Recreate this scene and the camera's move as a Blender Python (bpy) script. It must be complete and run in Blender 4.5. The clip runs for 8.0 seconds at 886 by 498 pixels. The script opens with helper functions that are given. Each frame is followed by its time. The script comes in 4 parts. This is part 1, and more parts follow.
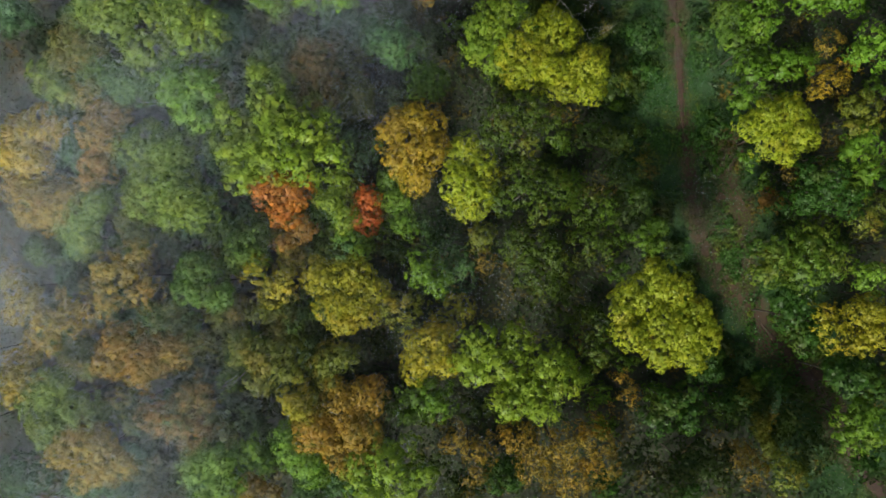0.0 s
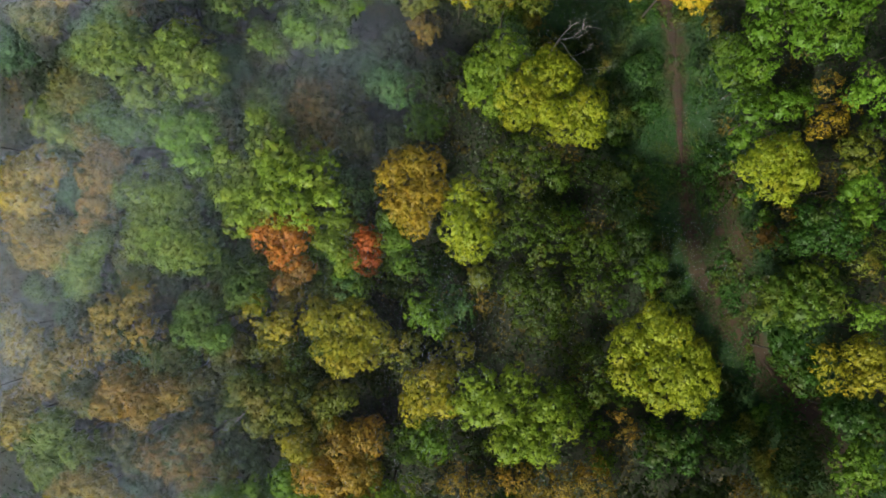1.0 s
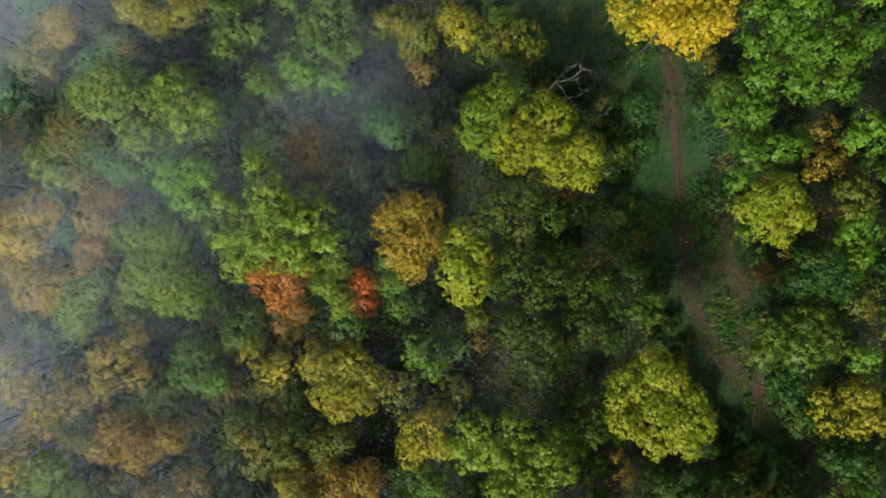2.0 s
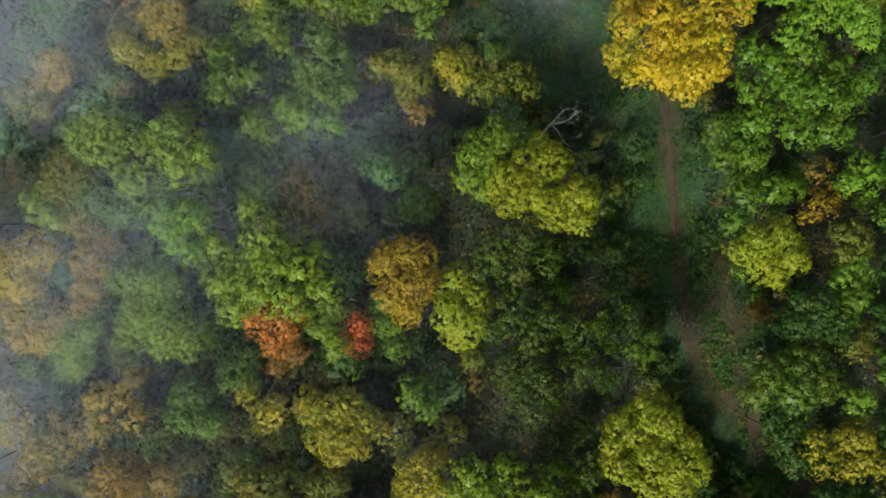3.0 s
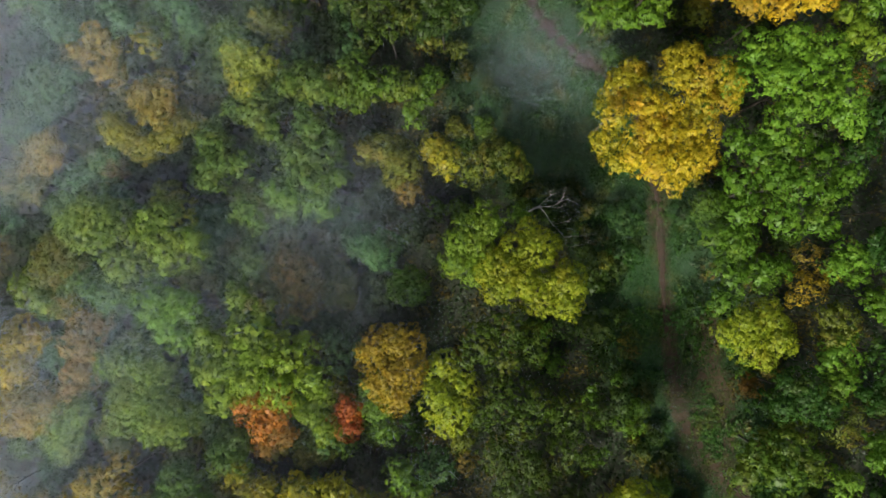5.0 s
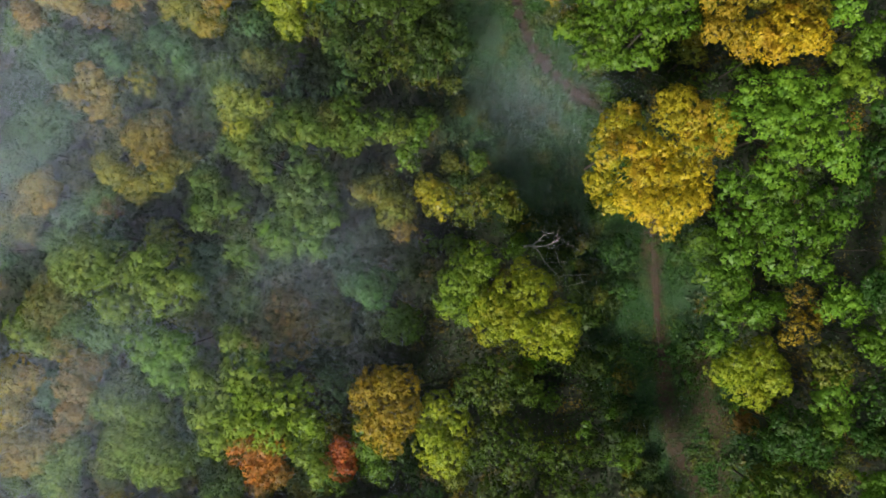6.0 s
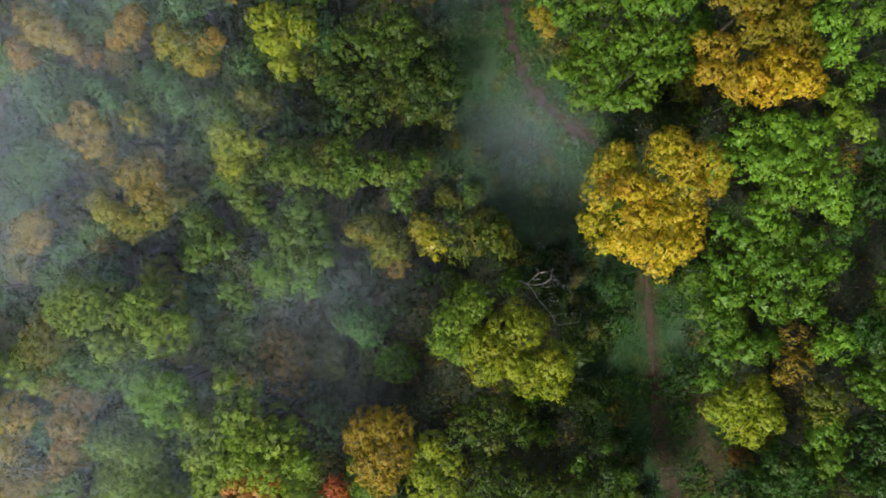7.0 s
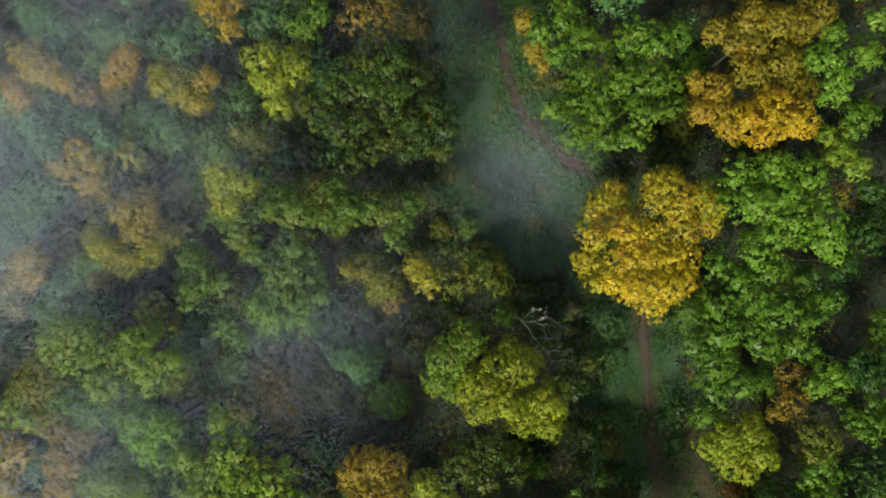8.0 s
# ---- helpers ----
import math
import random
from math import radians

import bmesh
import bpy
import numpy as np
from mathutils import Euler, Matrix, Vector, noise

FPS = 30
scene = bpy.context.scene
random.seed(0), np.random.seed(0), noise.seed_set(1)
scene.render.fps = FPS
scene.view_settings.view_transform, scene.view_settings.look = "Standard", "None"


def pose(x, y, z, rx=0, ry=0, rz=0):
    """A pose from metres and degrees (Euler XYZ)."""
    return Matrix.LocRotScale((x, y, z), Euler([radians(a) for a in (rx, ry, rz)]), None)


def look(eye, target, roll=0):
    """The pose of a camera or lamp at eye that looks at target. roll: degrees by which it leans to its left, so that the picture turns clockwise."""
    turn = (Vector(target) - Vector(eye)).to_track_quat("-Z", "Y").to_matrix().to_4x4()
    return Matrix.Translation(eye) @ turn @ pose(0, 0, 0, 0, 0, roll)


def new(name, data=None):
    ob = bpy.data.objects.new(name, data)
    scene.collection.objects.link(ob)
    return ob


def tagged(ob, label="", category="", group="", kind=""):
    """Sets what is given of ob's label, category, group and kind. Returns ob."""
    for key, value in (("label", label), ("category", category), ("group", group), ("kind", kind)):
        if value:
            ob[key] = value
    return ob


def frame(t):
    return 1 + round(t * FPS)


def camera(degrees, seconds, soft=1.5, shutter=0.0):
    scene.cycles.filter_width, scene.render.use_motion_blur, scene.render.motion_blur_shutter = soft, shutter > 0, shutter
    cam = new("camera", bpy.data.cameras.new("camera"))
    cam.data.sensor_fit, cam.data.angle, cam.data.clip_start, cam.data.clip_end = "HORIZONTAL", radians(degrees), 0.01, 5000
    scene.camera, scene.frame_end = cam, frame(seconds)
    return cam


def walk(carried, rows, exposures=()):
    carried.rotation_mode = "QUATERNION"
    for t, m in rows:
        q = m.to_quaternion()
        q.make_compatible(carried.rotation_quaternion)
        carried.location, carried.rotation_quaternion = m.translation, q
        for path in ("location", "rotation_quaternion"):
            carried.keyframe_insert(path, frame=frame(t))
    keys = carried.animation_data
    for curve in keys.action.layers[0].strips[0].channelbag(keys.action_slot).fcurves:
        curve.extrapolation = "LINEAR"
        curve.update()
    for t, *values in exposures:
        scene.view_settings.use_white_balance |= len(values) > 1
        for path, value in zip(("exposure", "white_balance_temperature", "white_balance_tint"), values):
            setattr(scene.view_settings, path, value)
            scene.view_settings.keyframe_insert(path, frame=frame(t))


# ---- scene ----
# A small drone looks straight down on a misty autumn wood and glides slowly forward (+y).
cam = camera(70.0, 8.0, soft=1.95)
PATH = [
    (0.0, 0.17, 0.05, 74.65),
    (0.5, 0.20, 2.02, 74.66),
    (1.0, 0.27, 4.16, 74.69),
    (1.5, 0.40, 6.30, 74.73),
    (3.0, 1.03, 12.74, 74.87),
    (3.5, 1.32, 14.88, 74.92),
    (4.0, 1.61, 17.02, 74.97),
    (4.5, 1.90, 19.17, 75.02),
    (6.0, 2.81, 25.33, 75.14),
    (6.5, 3.12, 27.32, 75.18),
    (7.0, 3.43, 29.30, 75.22),
    (7.5, 3.73, 31.24, 75.25),
    (8.0, 4.00, 33.10, 75.28),
]
walk(cam, [(t, pose(x, y, z)) for t, x, y, z in PATH], exposures=[(0.0, 0.50), (8.0, 0.50)])

# ---- light: hazy morning sky, a soft veiled sun from the south ----
SUN_UP, SUN_FROM = 39.0, -114.0  # degrees above the horizon; direction the light comes from, in the plan
world = bpy.data.worlds.new("sky")
scene.world = world
world.use_nodes = True
_n = world.node_tree.nodes
_sky = _n.new("ShaderNodeTexSky")
_sky.sky_type, _sky.sun_disc = "NISHITA", False
_sky.sun_elevation, _sky.sun_rotation = radians(SUN_UP), radians(90 - SUN_FROM)
_sky.dust_density = 4.0
_n["Background"].inputs["Strength"].default_value = 0.075
world.node_tree.links.new(_sky.outputs["Color"], _n["Background"].inputs["Color"])
sun = new("sun", bpy.data.lights.new("sun", "SUN"))
sun.data.energy, sun.data.angle, sun.data.color = 5.0, radians(8), (1.0, 0.96, 0.87)
_d = Vector((math.cos(radians(SUN_FROM)) * math.cos(radians(SUN_UP)), math.sin(radians(SUN_FROM)) * math.cos(radians(SUN_UP)), math.sin(radians(SUN_UP))))
sun.matrix_world = look(_d * 200, (0, 0, 0))

# ---- materials ----
def material(name):
    m = bpy.data.materials.new(name)
    m.use_nodes = True
    m.node_tree.nodes.clear()
    return m, m.node_tree.nodes, m.node_tree.links


def node(nodes, kind, **values):
    n = nodes.new(kind)
    for key, value in values.items():
        n.inputs[key].default_value = value
    return n


def ramp(nodes, *stops):
    r = nodes.new("ShaderNodeValToRGB")
    while len(r.color_ramp.elements) < len(stops):
        r.color_ramp.elements.new(0.5)
    for e, (at, c) in zip(r.color_ramp.elements, stops):
        e.position, e.color = at, (*c, 1)
    return r


def mix(nodes, links, kind, fac, a, b):
    m = nodes.new("ShaderNodeMix")
    m.data_type, m.blend_type = "RGBA", kind
    for socket, value in ((m.inputs["Factor"], fac), (m.inputs[6], a), (m.inputs[7], b)):
        if isinstance(value, bpy.types.NodeSocket):
            links.new(value, socket)
        else:
            socket.default_value = value
    return m.outputs[2]


def leaf_material():
    """Foliage: the tree's own colour, turned patch by patch towards autumn, each leaf a little different."""
    m, n, l = material("foliage")
    info = n.new("ShaderNodeObjectInfo")
    geo = n.new("ShaderNodeNewGeometry")
    place = n.new("ShaderNodeTexCoord")
    patch = node(n, "ShaderNodeTexNoise", Scale=0.35, Detail=2.0, Roughness=0.55)
    l.new(geo.outputs["Position"], patch.inputs["Vector"])
    tuft = node(n, "ShaderNodeTexNoise", Scale=1.1, Detail=2.0, Roughness=0.6)
    l.new(place.outputs["Object"], tuft.inputs["Vector"])
    spot = ramp(n, (0.52, (0, 0, 0)), (0.66, (1, 1, 1)))
    l.new(patch.outputs["Fac"], spot.inputs["Fac"])
    share = n.new("ShaderNodeMath")
    share.operation = "MULTIPLY"
    l.new(spot.outputs["Color"], share.inputs[0])
    l.new(info.outputs["Alpha"], share.inputs[1])
    turned = mix(n, l, "MIX", share.outputs[0], info.outputs["Color"], (0.32, 0.168, 0.014, 1))
    tones = ramp(n, (0.25, (0.70, 0.78, 0.85)), (0.5, (1, 1, 1)), (0.75, (1.35, 1.2, 0.95)))
    l.new(tuft.outputs["Fac"], tones.inputs["Fac"])
    c1 = mix(n, l, "MULTIPLY", 1.0, turned, tones.outputs["Color"])
    single = ramp(n, (0.0, (0.86, 0.89, 0.9)), (0.55, (1, 1, 1)), (0.95, (1.06, 1.05, 1.0)), (1.0, (1.45, 1.3, 1.0)))
    l.new(geo.outputs["Random Per Island"], single.inputs["Fac"])
    c2 = mix(n, l, "MULTIPLY", 1.0, c1, single.outputs["Color"])
    diffuse = node(n, "ShaderNodeBsdfDiffuse")
    lucent = node(n, "ShaderNodeBsdfTranslucent")
    gloss = node(n, "ShaderNodeBsdfGlossy", Roughness=0.48)
    gloss.inputs["Color"].default_value = (1, 1, 1, 1)
    l.new(c2, diffuse.inputs["Color"])
    l.new(c2, lucent.inputs["Color"])
    both = node(n, "ShaderNodeMixShader", Fac=0.22)
    l.new(diffuse.outputs[0], both.inputs[1])
    l.new(lucent.outputs[0], both.inputs[2])
    out = node(n, "ShaderNodeMixShader", Fac=0.012)
    l.new(both.outputs[0], out.inputs[1])
    l.new(gloss.outputs[0], out.inputs[2])
    l.new(out.outputs[0], n.new("ShaderNodeOutputMaterial").inputs["Surface"])
    return m


def rough_material(name, low, high, scale, fine=9.0, bump=0.4, rough=0.9):
    """Earth, bark and litter: two colours in patches, with a fine grain and relief."""
    m, n, l = material(name)
    geo = n.new("ShaderNodeNewGeometry")
    big = node(n, "ShaderNodeTexNoise", Scale=scale, Detail=5.0, Roughness=0.62)
    small = node(n, "ShaderNodeTexNoise", Scale=fine, Detail=4.0, Roughness=0.7)
    for t in (big, small):
        l.new(geo.outputs["Position"], t.inputs["Vector"])
    base = ramp(n, (0.36, low), (0.64, high))
    l.new(big.outputs["Fac"], base.inputs["Fac"])
    grain = ramp(n, (0.3, (0.6, 0.6, 0.6)), (0.7, (1.35, 1.3, 1.25)))
    l.new(small.outputs["Fac"], grain.inputs["Fac"])
    colour = mix(n, l, "MULTIPLY", 1.0, base.outputs["Color"], grain.outputs["Color"])
    relief = node(n, "ShaderNodeBump", Strength=bump, Distance=0.08)
    l.new(small.outputs["Fac"], relief.inputs["Height"])
    b = node(n, "ShaderNodeBsdfPrincipled", Roughness=rough)
    l.new(colour, b.inputs["Base Color"])
    l.new(relief.outputs[0], b.inputs["Normal"])
    l.new(b.outputs[0], n.new("ShaderNodeOutputMaterial").inputs["Surface"])
    return m


def ground_material():
    """The wood's litter, darkened for the shade under the trees; green turf on the open clearing; bare brown earth
    along the second track.
    """
    m, n, l = material("woodland_ground")
    geo = n.new("ShaderNodeNewGeometry")
    big = node(n, "ShaderNodeTexNoise", Scale=0.25, Detail=5.0, Roughness=0.65)
    small = node(n, "ShaderNodeTexNoise", Scale=3.0, Detail=5.0, Roughness=0.72)
    for t in (big, small):
        l.new(geo.outputs["Position"], t.inputs["Vector"])
    # near-black litter: shade below the crowns is put into its colour
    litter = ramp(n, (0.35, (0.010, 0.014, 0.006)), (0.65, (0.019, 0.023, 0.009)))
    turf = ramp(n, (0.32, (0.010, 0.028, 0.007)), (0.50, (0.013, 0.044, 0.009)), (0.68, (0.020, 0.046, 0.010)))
    earth = ramp(n, (0.35, (0.022, 0.015, 0.006)), (0.65, (0.042, 0.023, 0.010)))
    for r in (litter, turf, earth):
        l.new(big.outputs["Fac"], r.inputs["Fac"])
    zones = []
    for name in ("turf", "earth"):
        a = n.new("ShaderNodeAttribute")
        a.attribute_name = name
        add = n.new("ShaderNodeMath")
        add.operation = "ADD"
        l.new(a.outputs["Fac"], add.inputs[0])
        l.new(small.outputs["Fac"], add.inputs[1])
        edge = ramp(n, (0.58, (0, 0, 0)), (1.20, (1, 1, 1)))
        edge.color_ramp.interpolation = "EASE"
        l.new(add.outputs[0], edge.inputs["Fac"])
        zones.append(edge.outputs["Color"])
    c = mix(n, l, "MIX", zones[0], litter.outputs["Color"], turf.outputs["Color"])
    c = mix(n, l, "MIX", zones[1], c, earth.outputs["Color"])
    grain = ramp(n, (0.3, (0.65, 0.65, 0.65)), (0.7, (1.3, 1.3, 1.25)))
    l.new(small.outputs["Fac"], grain.inputs["Fac"])
    c = mix(n, l, "MULTIPLY", 1.0, c, grain.outputs["Color"])
    relief = node(n, "ShaderNodeBump", Strength=0.5, Distance=0.1)
    l.new(small.outputs["Fac"], relief.inputs["Height"])
    b = node(n, "ShaderNodeBsdfPrincipled", Roughness=0.95)
    l.new(c, b.inputs["Base Color"])
    l.new(relief.outputs[0], b.inputs["Normal"])
    l.new(b.outputs[0], n.new("ShaderNodeOutputMaterial").inputs["Surface"])
    return m


def droplet_material():
    m, n, l = material("mist_droplets")
    diffuse = node(n, "ShaderNodeBsdfDiffuse", Color=(0.67, 0.76, 0.92, 1))
    lucent = node(n, "ShaderNodeBsdfTranslucent", Color=(0.67, 0.76, 0.92, 1))
    both = node(n, "ShaderNodeMixShader", Fac=0.5)
    l.new(diffuse.outputs[0], both.inputs[1])
    l.new(lucent.outputs[0], both.inputs[2])
    l.new(both.outputs[0], n.new("ShaderNodeOutputMaterial").inputs["Surface"])
    return m


LEAF = leaf_material()
BARK = rough_material("bark", (0.022, 0.018, 0.013), (0.055, 0.045, 0.035), 1.5)
DEAD_BARK = rough_material("bare_bark", (0.30, 0.29, 0.27), (0.48, 0.46, 0.43), 2.0)
SOIL = ground_material()
TRAIL = rough_material("trodden_earth", (0.024, 0.013, 0.008), (0.040, 0.021, 0.012), 0.5, fine=4.0)
DROPLETS = droplet_material()

# leaf colours of the trees: colour and how far patches have turned to autumn
TONES = {
    "green": ((0.070, 0.148, 0.010), 0.05, "mid-green broadleaf tree in full leaf"),
    "dark": ((0.026, 0.052, 0.006), 0.04, "dark green broadleaf tree with an open crown"),
    "moss": ((0.060, 0.118, 0.010), 0.10, "moss-green broadleaf tree with pale tufted boughs"),
    "dun": ((0.170, 0.155, 0.012), 0.35, "dull ochre-green tree turning yellow"),
    "oak": ((0.041, 0.073, 0.006), 0.10, "dark olive-green tree with glinting tufts and black gaps"),
    "fresh": ((0.100, 0.206, 0.015), 0.05, "fresh green broadleaf tree with tufted foliage"),
    "spring": ((0.120, 0.196, 0.014), 0.08, "light yellowish-green tree with a broad tufted crown"),
    "deep": ((0.023, 0.066, 0.007), 0.06, "deep green leafy tree at the edge of the clearing"),
    "teal": ((0.052, 0.125, 0.034), 0.05, "cool bluish-green tree half veiled by mist"),
    "lime": ((0.190, 0.245, 0.012), 0.18, "yellow-green tree with a dense rounded crown"),
    "olive": ((0.094, 0.122, 0.012), 0.25, "olive-green tree beginning to turn brown"),
    "yellow": ((0.205, 0.210, 0.012), 0.25, "yellow-green tree turning towards autumn"),
    "gold": ((0.230, 0.182, 0.012), 0.22, "golden yellow autumn tree in dense leaf"),
    "amber": ((0.390, 0.300, 0.012), 0.70, "bright amber-yellow autumn tree"),
    "gilt": ((0.270, 0.245, 0.012), 0.60, "yellow autumn tree with a few orange boughs"),
    "tan": ((0.240, 0.200, 0.012), 0.35, "dull yellow autumn tree half veiled by mist"),
    "brown": ((0.155, 0.118, 0.014), 0.40, "brownish autumn tree with thinning leaves"),
    "bronze": ((0.230, 0.165, 0.018), 0.45, "bronze-gold autumn tree with sparse glinting leaves"),
    "rust": ((0.200, 0.112, 0.018), 0.25, "rusty orange autumn tree with thinning leaves"),
    "orange": ((0.310, 0.125, 0.016), 0.20, "orange-red autumn tree in full colour"),
    "red": ((0.330, 0.085, 0.014), 0.10, "small deep red autumn tree"),
}


# ---- building helpers ----
def raw_mesh(name, verts, faces, mat, normals=None):
    """A mesh from numpy arrays of corners and of faces with equal numbers of corners; normals, one a corner, round its shading."""
    me = bpy.data.meshes.new(name)
    verts, faces = np.asarray(verts, np.float32), np.asarray(faces, np.int32)
    count, sides = faces.shape
    me.vertices.add(len(verts))
    me.vertices.foreach_set("co", verts.ravel())
    me.loops.add(count * sides)
    me.loops.foreach_set("vertex_index", faces.ravel())
    me.polygons.add(count)
    me.polygons.foreach_set("loop_start", np.arange(0, count * sides, sides, dtype=np.int32))
    me.update(calc_edges=True)
    me.materials.append(mat)
    if normals is not None:
        me.polygons.foreach_set("use_smooth", np.ones(count, bool))
        me.normals_split_custom_set_from_vertices(np.asarray(normals, np.float32))
    return me


def lattice(seed, size=64):
    """Smooth random field over the plan, about -1 to 1, repeating every `size` cells."""
    grid = np.random.default_rng(seed).uniform(-1, 1, (size, size))

    def value(x, y):
        x, y = np.asarray(x, float), np.asarray(y, float)
        i, j = np.floor(x).astype(int), np.floor(y).astype(int)
        u, v = x - i, y - j
        u, v = u * u * (3 - 2 * u), v * v * (3 - 2 * v)
        g = lambda a, b: grid[a % size, b % size]
        return (g(i, j) * (1 - u) + g(i + 1, j) * u) * (1 - v) + (g(i, j + 1) * (1 - u) + g(i + 1, j + 1) * u) * v
    return value


FIELD = lattice(11)


def fractal(x, y, scale, octaves=4):
    total, weight = 0, 1.0
    for k in range(octaves):
        total = total + weight * FIELD(x / scale * 2 ** k + 17.3 * k, y / scale * 2 ** k + 9.1 * k)
        weight *= 0.55
    return total


def ground_height(x, y):
    near = np.clip((150 - np.hypot(x, y - 16)) / 60, 0, 1)
    return (0.22 * fractal(x, y, 9.0, 3) + 0.04 * fractal(x + 40, y, 1.3, 2)) * near


def leaves(rng, places, outward, size, spread=0.55, aspect=0.8):
    """Leaf sprays: a tapering blade of three corners at each place, facing roughly outward."""
    n = len(places)
    normal = outward + rng.normal(0, spread, (n, 3))
    normal /= np.linalg.norm(normal, axis=1, keepdims=True) + 1e-9
    along = np.cross(normal, rng.normal(0, 1, (n, 3)))
    along /= np.linalg.norm(along, axis=1, keepdims=True) + 1e-9
    across = np.cross(normal, along) * aspect
    s = (size * rng.uniform(0.65, 1.35, n))[:, None] * 0.55
    corners = np.stack([places - along * s * 0.8 + across * s, places - along * s * 0.8 - across * s, places + along * s], axis=1)
    return corners.reshape(-1, 3), np.arange(3 * n).reshape(n, 3)


# ---- the ground: one sheet to the horizon ----
def bent(points, step=0.35):
    """A smooth line through a few points in the plan, sampled evenly."""
    p = np.array([points[0], *points, points[-1]], float)
    out = []
    for a, b, c, d in zip(p, p[1:], p[2:], p[3:]):
        t = np.linspace(0, 1, max(2, int(np.hypot(*(c - b)) / step)), endpoint=False)[:, None]
        out.append(0.5 * (2 * b + (c - a) * t + (2 * a - 5 * b + 4 * c - d) * t ** 2 + (3 * b - a - 3 * c + d) * t ** 3))
    return np.concatenate(out)


FOOTPATH = [(8.1, 66.8), (9.4, 62.8), (11.0, 57.4), (12.1, 52.0), (14.5, 47.6), (18.5, 43.9), (23.6, 40.6), (26.3, 34.5), (27.6, 26.4), (28.1, 19.7),
            (28.6, 12.8), (29.4, 6.8), (31.2, 0.8), (33.9, -3.9), (37.2, -7.9), (41.2, -12.6), (44.6, -16.6), (47.2, -21.9), (50.6, -27.2), (54.6, -31.9)]
TRACK = [(33.6, 10.5), (34.6, 6.1), (35.3, 0.8), (35.5, -4.0), (37.7, -8.6), (40.7, -12.2)]
CLEARING = bent([(8.1, 66.8), (11.0, 57.4), (13.0, 48.0), (17.0, 40.0), (22.0, 33.0), (26.0, 24.0), (28.5, 14.0), (31.5, 4.0), (35.0, -4.0), (41.0, -12.0), (46.0, -20.0), (54.6, -31.9)])
CLEARING = np.concatenate([CLEARING, bent([(7.5, 60.0), (8.6, 52.0), (9.4, 45.0), (11.5, 38.5), (16.0, 33.5)])])
PATH_LINE, TRACK_LINE = bent(FOOTPATH), bent(TRACK)


def off_line(line, x, y):
    """Distance in the plan from a line of points."""
    x, y = np.asarray(x, float), np.asarray(y, float)
    best = np.full(x.shape, 1e9)
    for a, b in line[::4]:
        best = np.minimum(best, np.hypot(x - a, y - b))
    return best


def ground_sheet():
    xs = np.concatenate([[-3000, -900, -300, -150], np.arange(-75, 81, 0.7), [150, 300, 900, 3000]])
    ys = np.concatenate([[-3000, -900, -300, -130], np.arange(-45, 86, 0.7), [150, 300, 900, 3000]])
    gx, gy = np.meshgrid(xs, ys)
    v = np.stack([gx, gy, ground_height(gx, gy)], axis=2).reshape(-1, 3)
    w, h = len(xs), len(ys)
    i = (np.arange(h - 1)[:, None] * w + np.arange(w - 1)[None]).reshape(-1)
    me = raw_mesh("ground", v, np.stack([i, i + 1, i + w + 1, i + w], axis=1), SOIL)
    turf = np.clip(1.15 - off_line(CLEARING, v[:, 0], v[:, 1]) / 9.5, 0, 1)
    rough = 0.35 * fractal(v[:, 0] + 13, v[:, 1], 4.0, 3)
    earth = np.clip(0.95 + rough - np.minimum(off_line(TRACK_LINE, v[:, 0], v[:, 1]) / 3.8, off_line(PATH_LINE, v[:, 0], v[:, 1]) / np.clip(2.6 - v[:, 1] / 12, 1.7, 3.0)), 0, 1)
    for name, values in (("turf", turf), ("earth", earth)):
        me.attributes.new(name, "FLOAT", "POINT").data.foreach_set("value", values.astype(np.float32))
    return tagged(new("ground", me), "woodland floor with leaf litter, coloured dark as in shade, and a green clearing", "ground", kind="structure")


def trail(points, widths, label, seed):
    """A worn footpath: a ribbon just proud of the ground with ragged edges."""
    line = bent(points)
    ahead = np.gradient(line, axis=0)
    side = np.stack([-ahead[:, 1], ahead[:, 0]], axis=1) / np.linalg.norm(ahead, axis=1, keepdims=True)
    rows, n = [], len(line)
    s = np.arange(n) * 0.35
    width = np.interp(s / s[-1], np.linspace(0, 1, len(widths)), widths)
    taper = np.clip(np.minimum(s, s[-1] - s) / 5, 0.12, 1)
    for k, u in enumerate(np.linspace(-1, 1, 9)):
        half = taper * width / 2 * (1 + 0.5 * fractal(s + 50 * seed, np.full(n, np.sign(u) * 3.0 + seed), 2.2, 3))
        p = line + side * (u * half)[:, None]
        z = ground_height(p[:, 0], p[:, 1]) + 0.03 + 0.03 * (1 - u * u) - 0.06 * (abs(u) > 0.99)
        rows.append(np.column_stack([p, z]))
    v = np.stack(rows, axis=1).reshape(-1, 3)
    i = (np.arange(n - 1)[:, None] * 9 + np.arange(8)[None]).reshape(-1)
    return tagged(new("footpath", raw_mesh("footpath", v, np.stack([i, i + 9, i + 10, i + 1], axis=1), TRAIL)), label, "path", kind="structure")


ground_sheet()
trail(FOOTPATH[:11], [1.3, 1.4, 1.6, 1.1, 0.9, 0.6], "narrow reddish-brown earth footpath through the clearing", 1)
trail(TRACK[4:] + FOOTPATH[16:], [0.6, 1.6, 1.8, 1.7], "worn reddish earth path strewn with leaves beside the trees", 2)


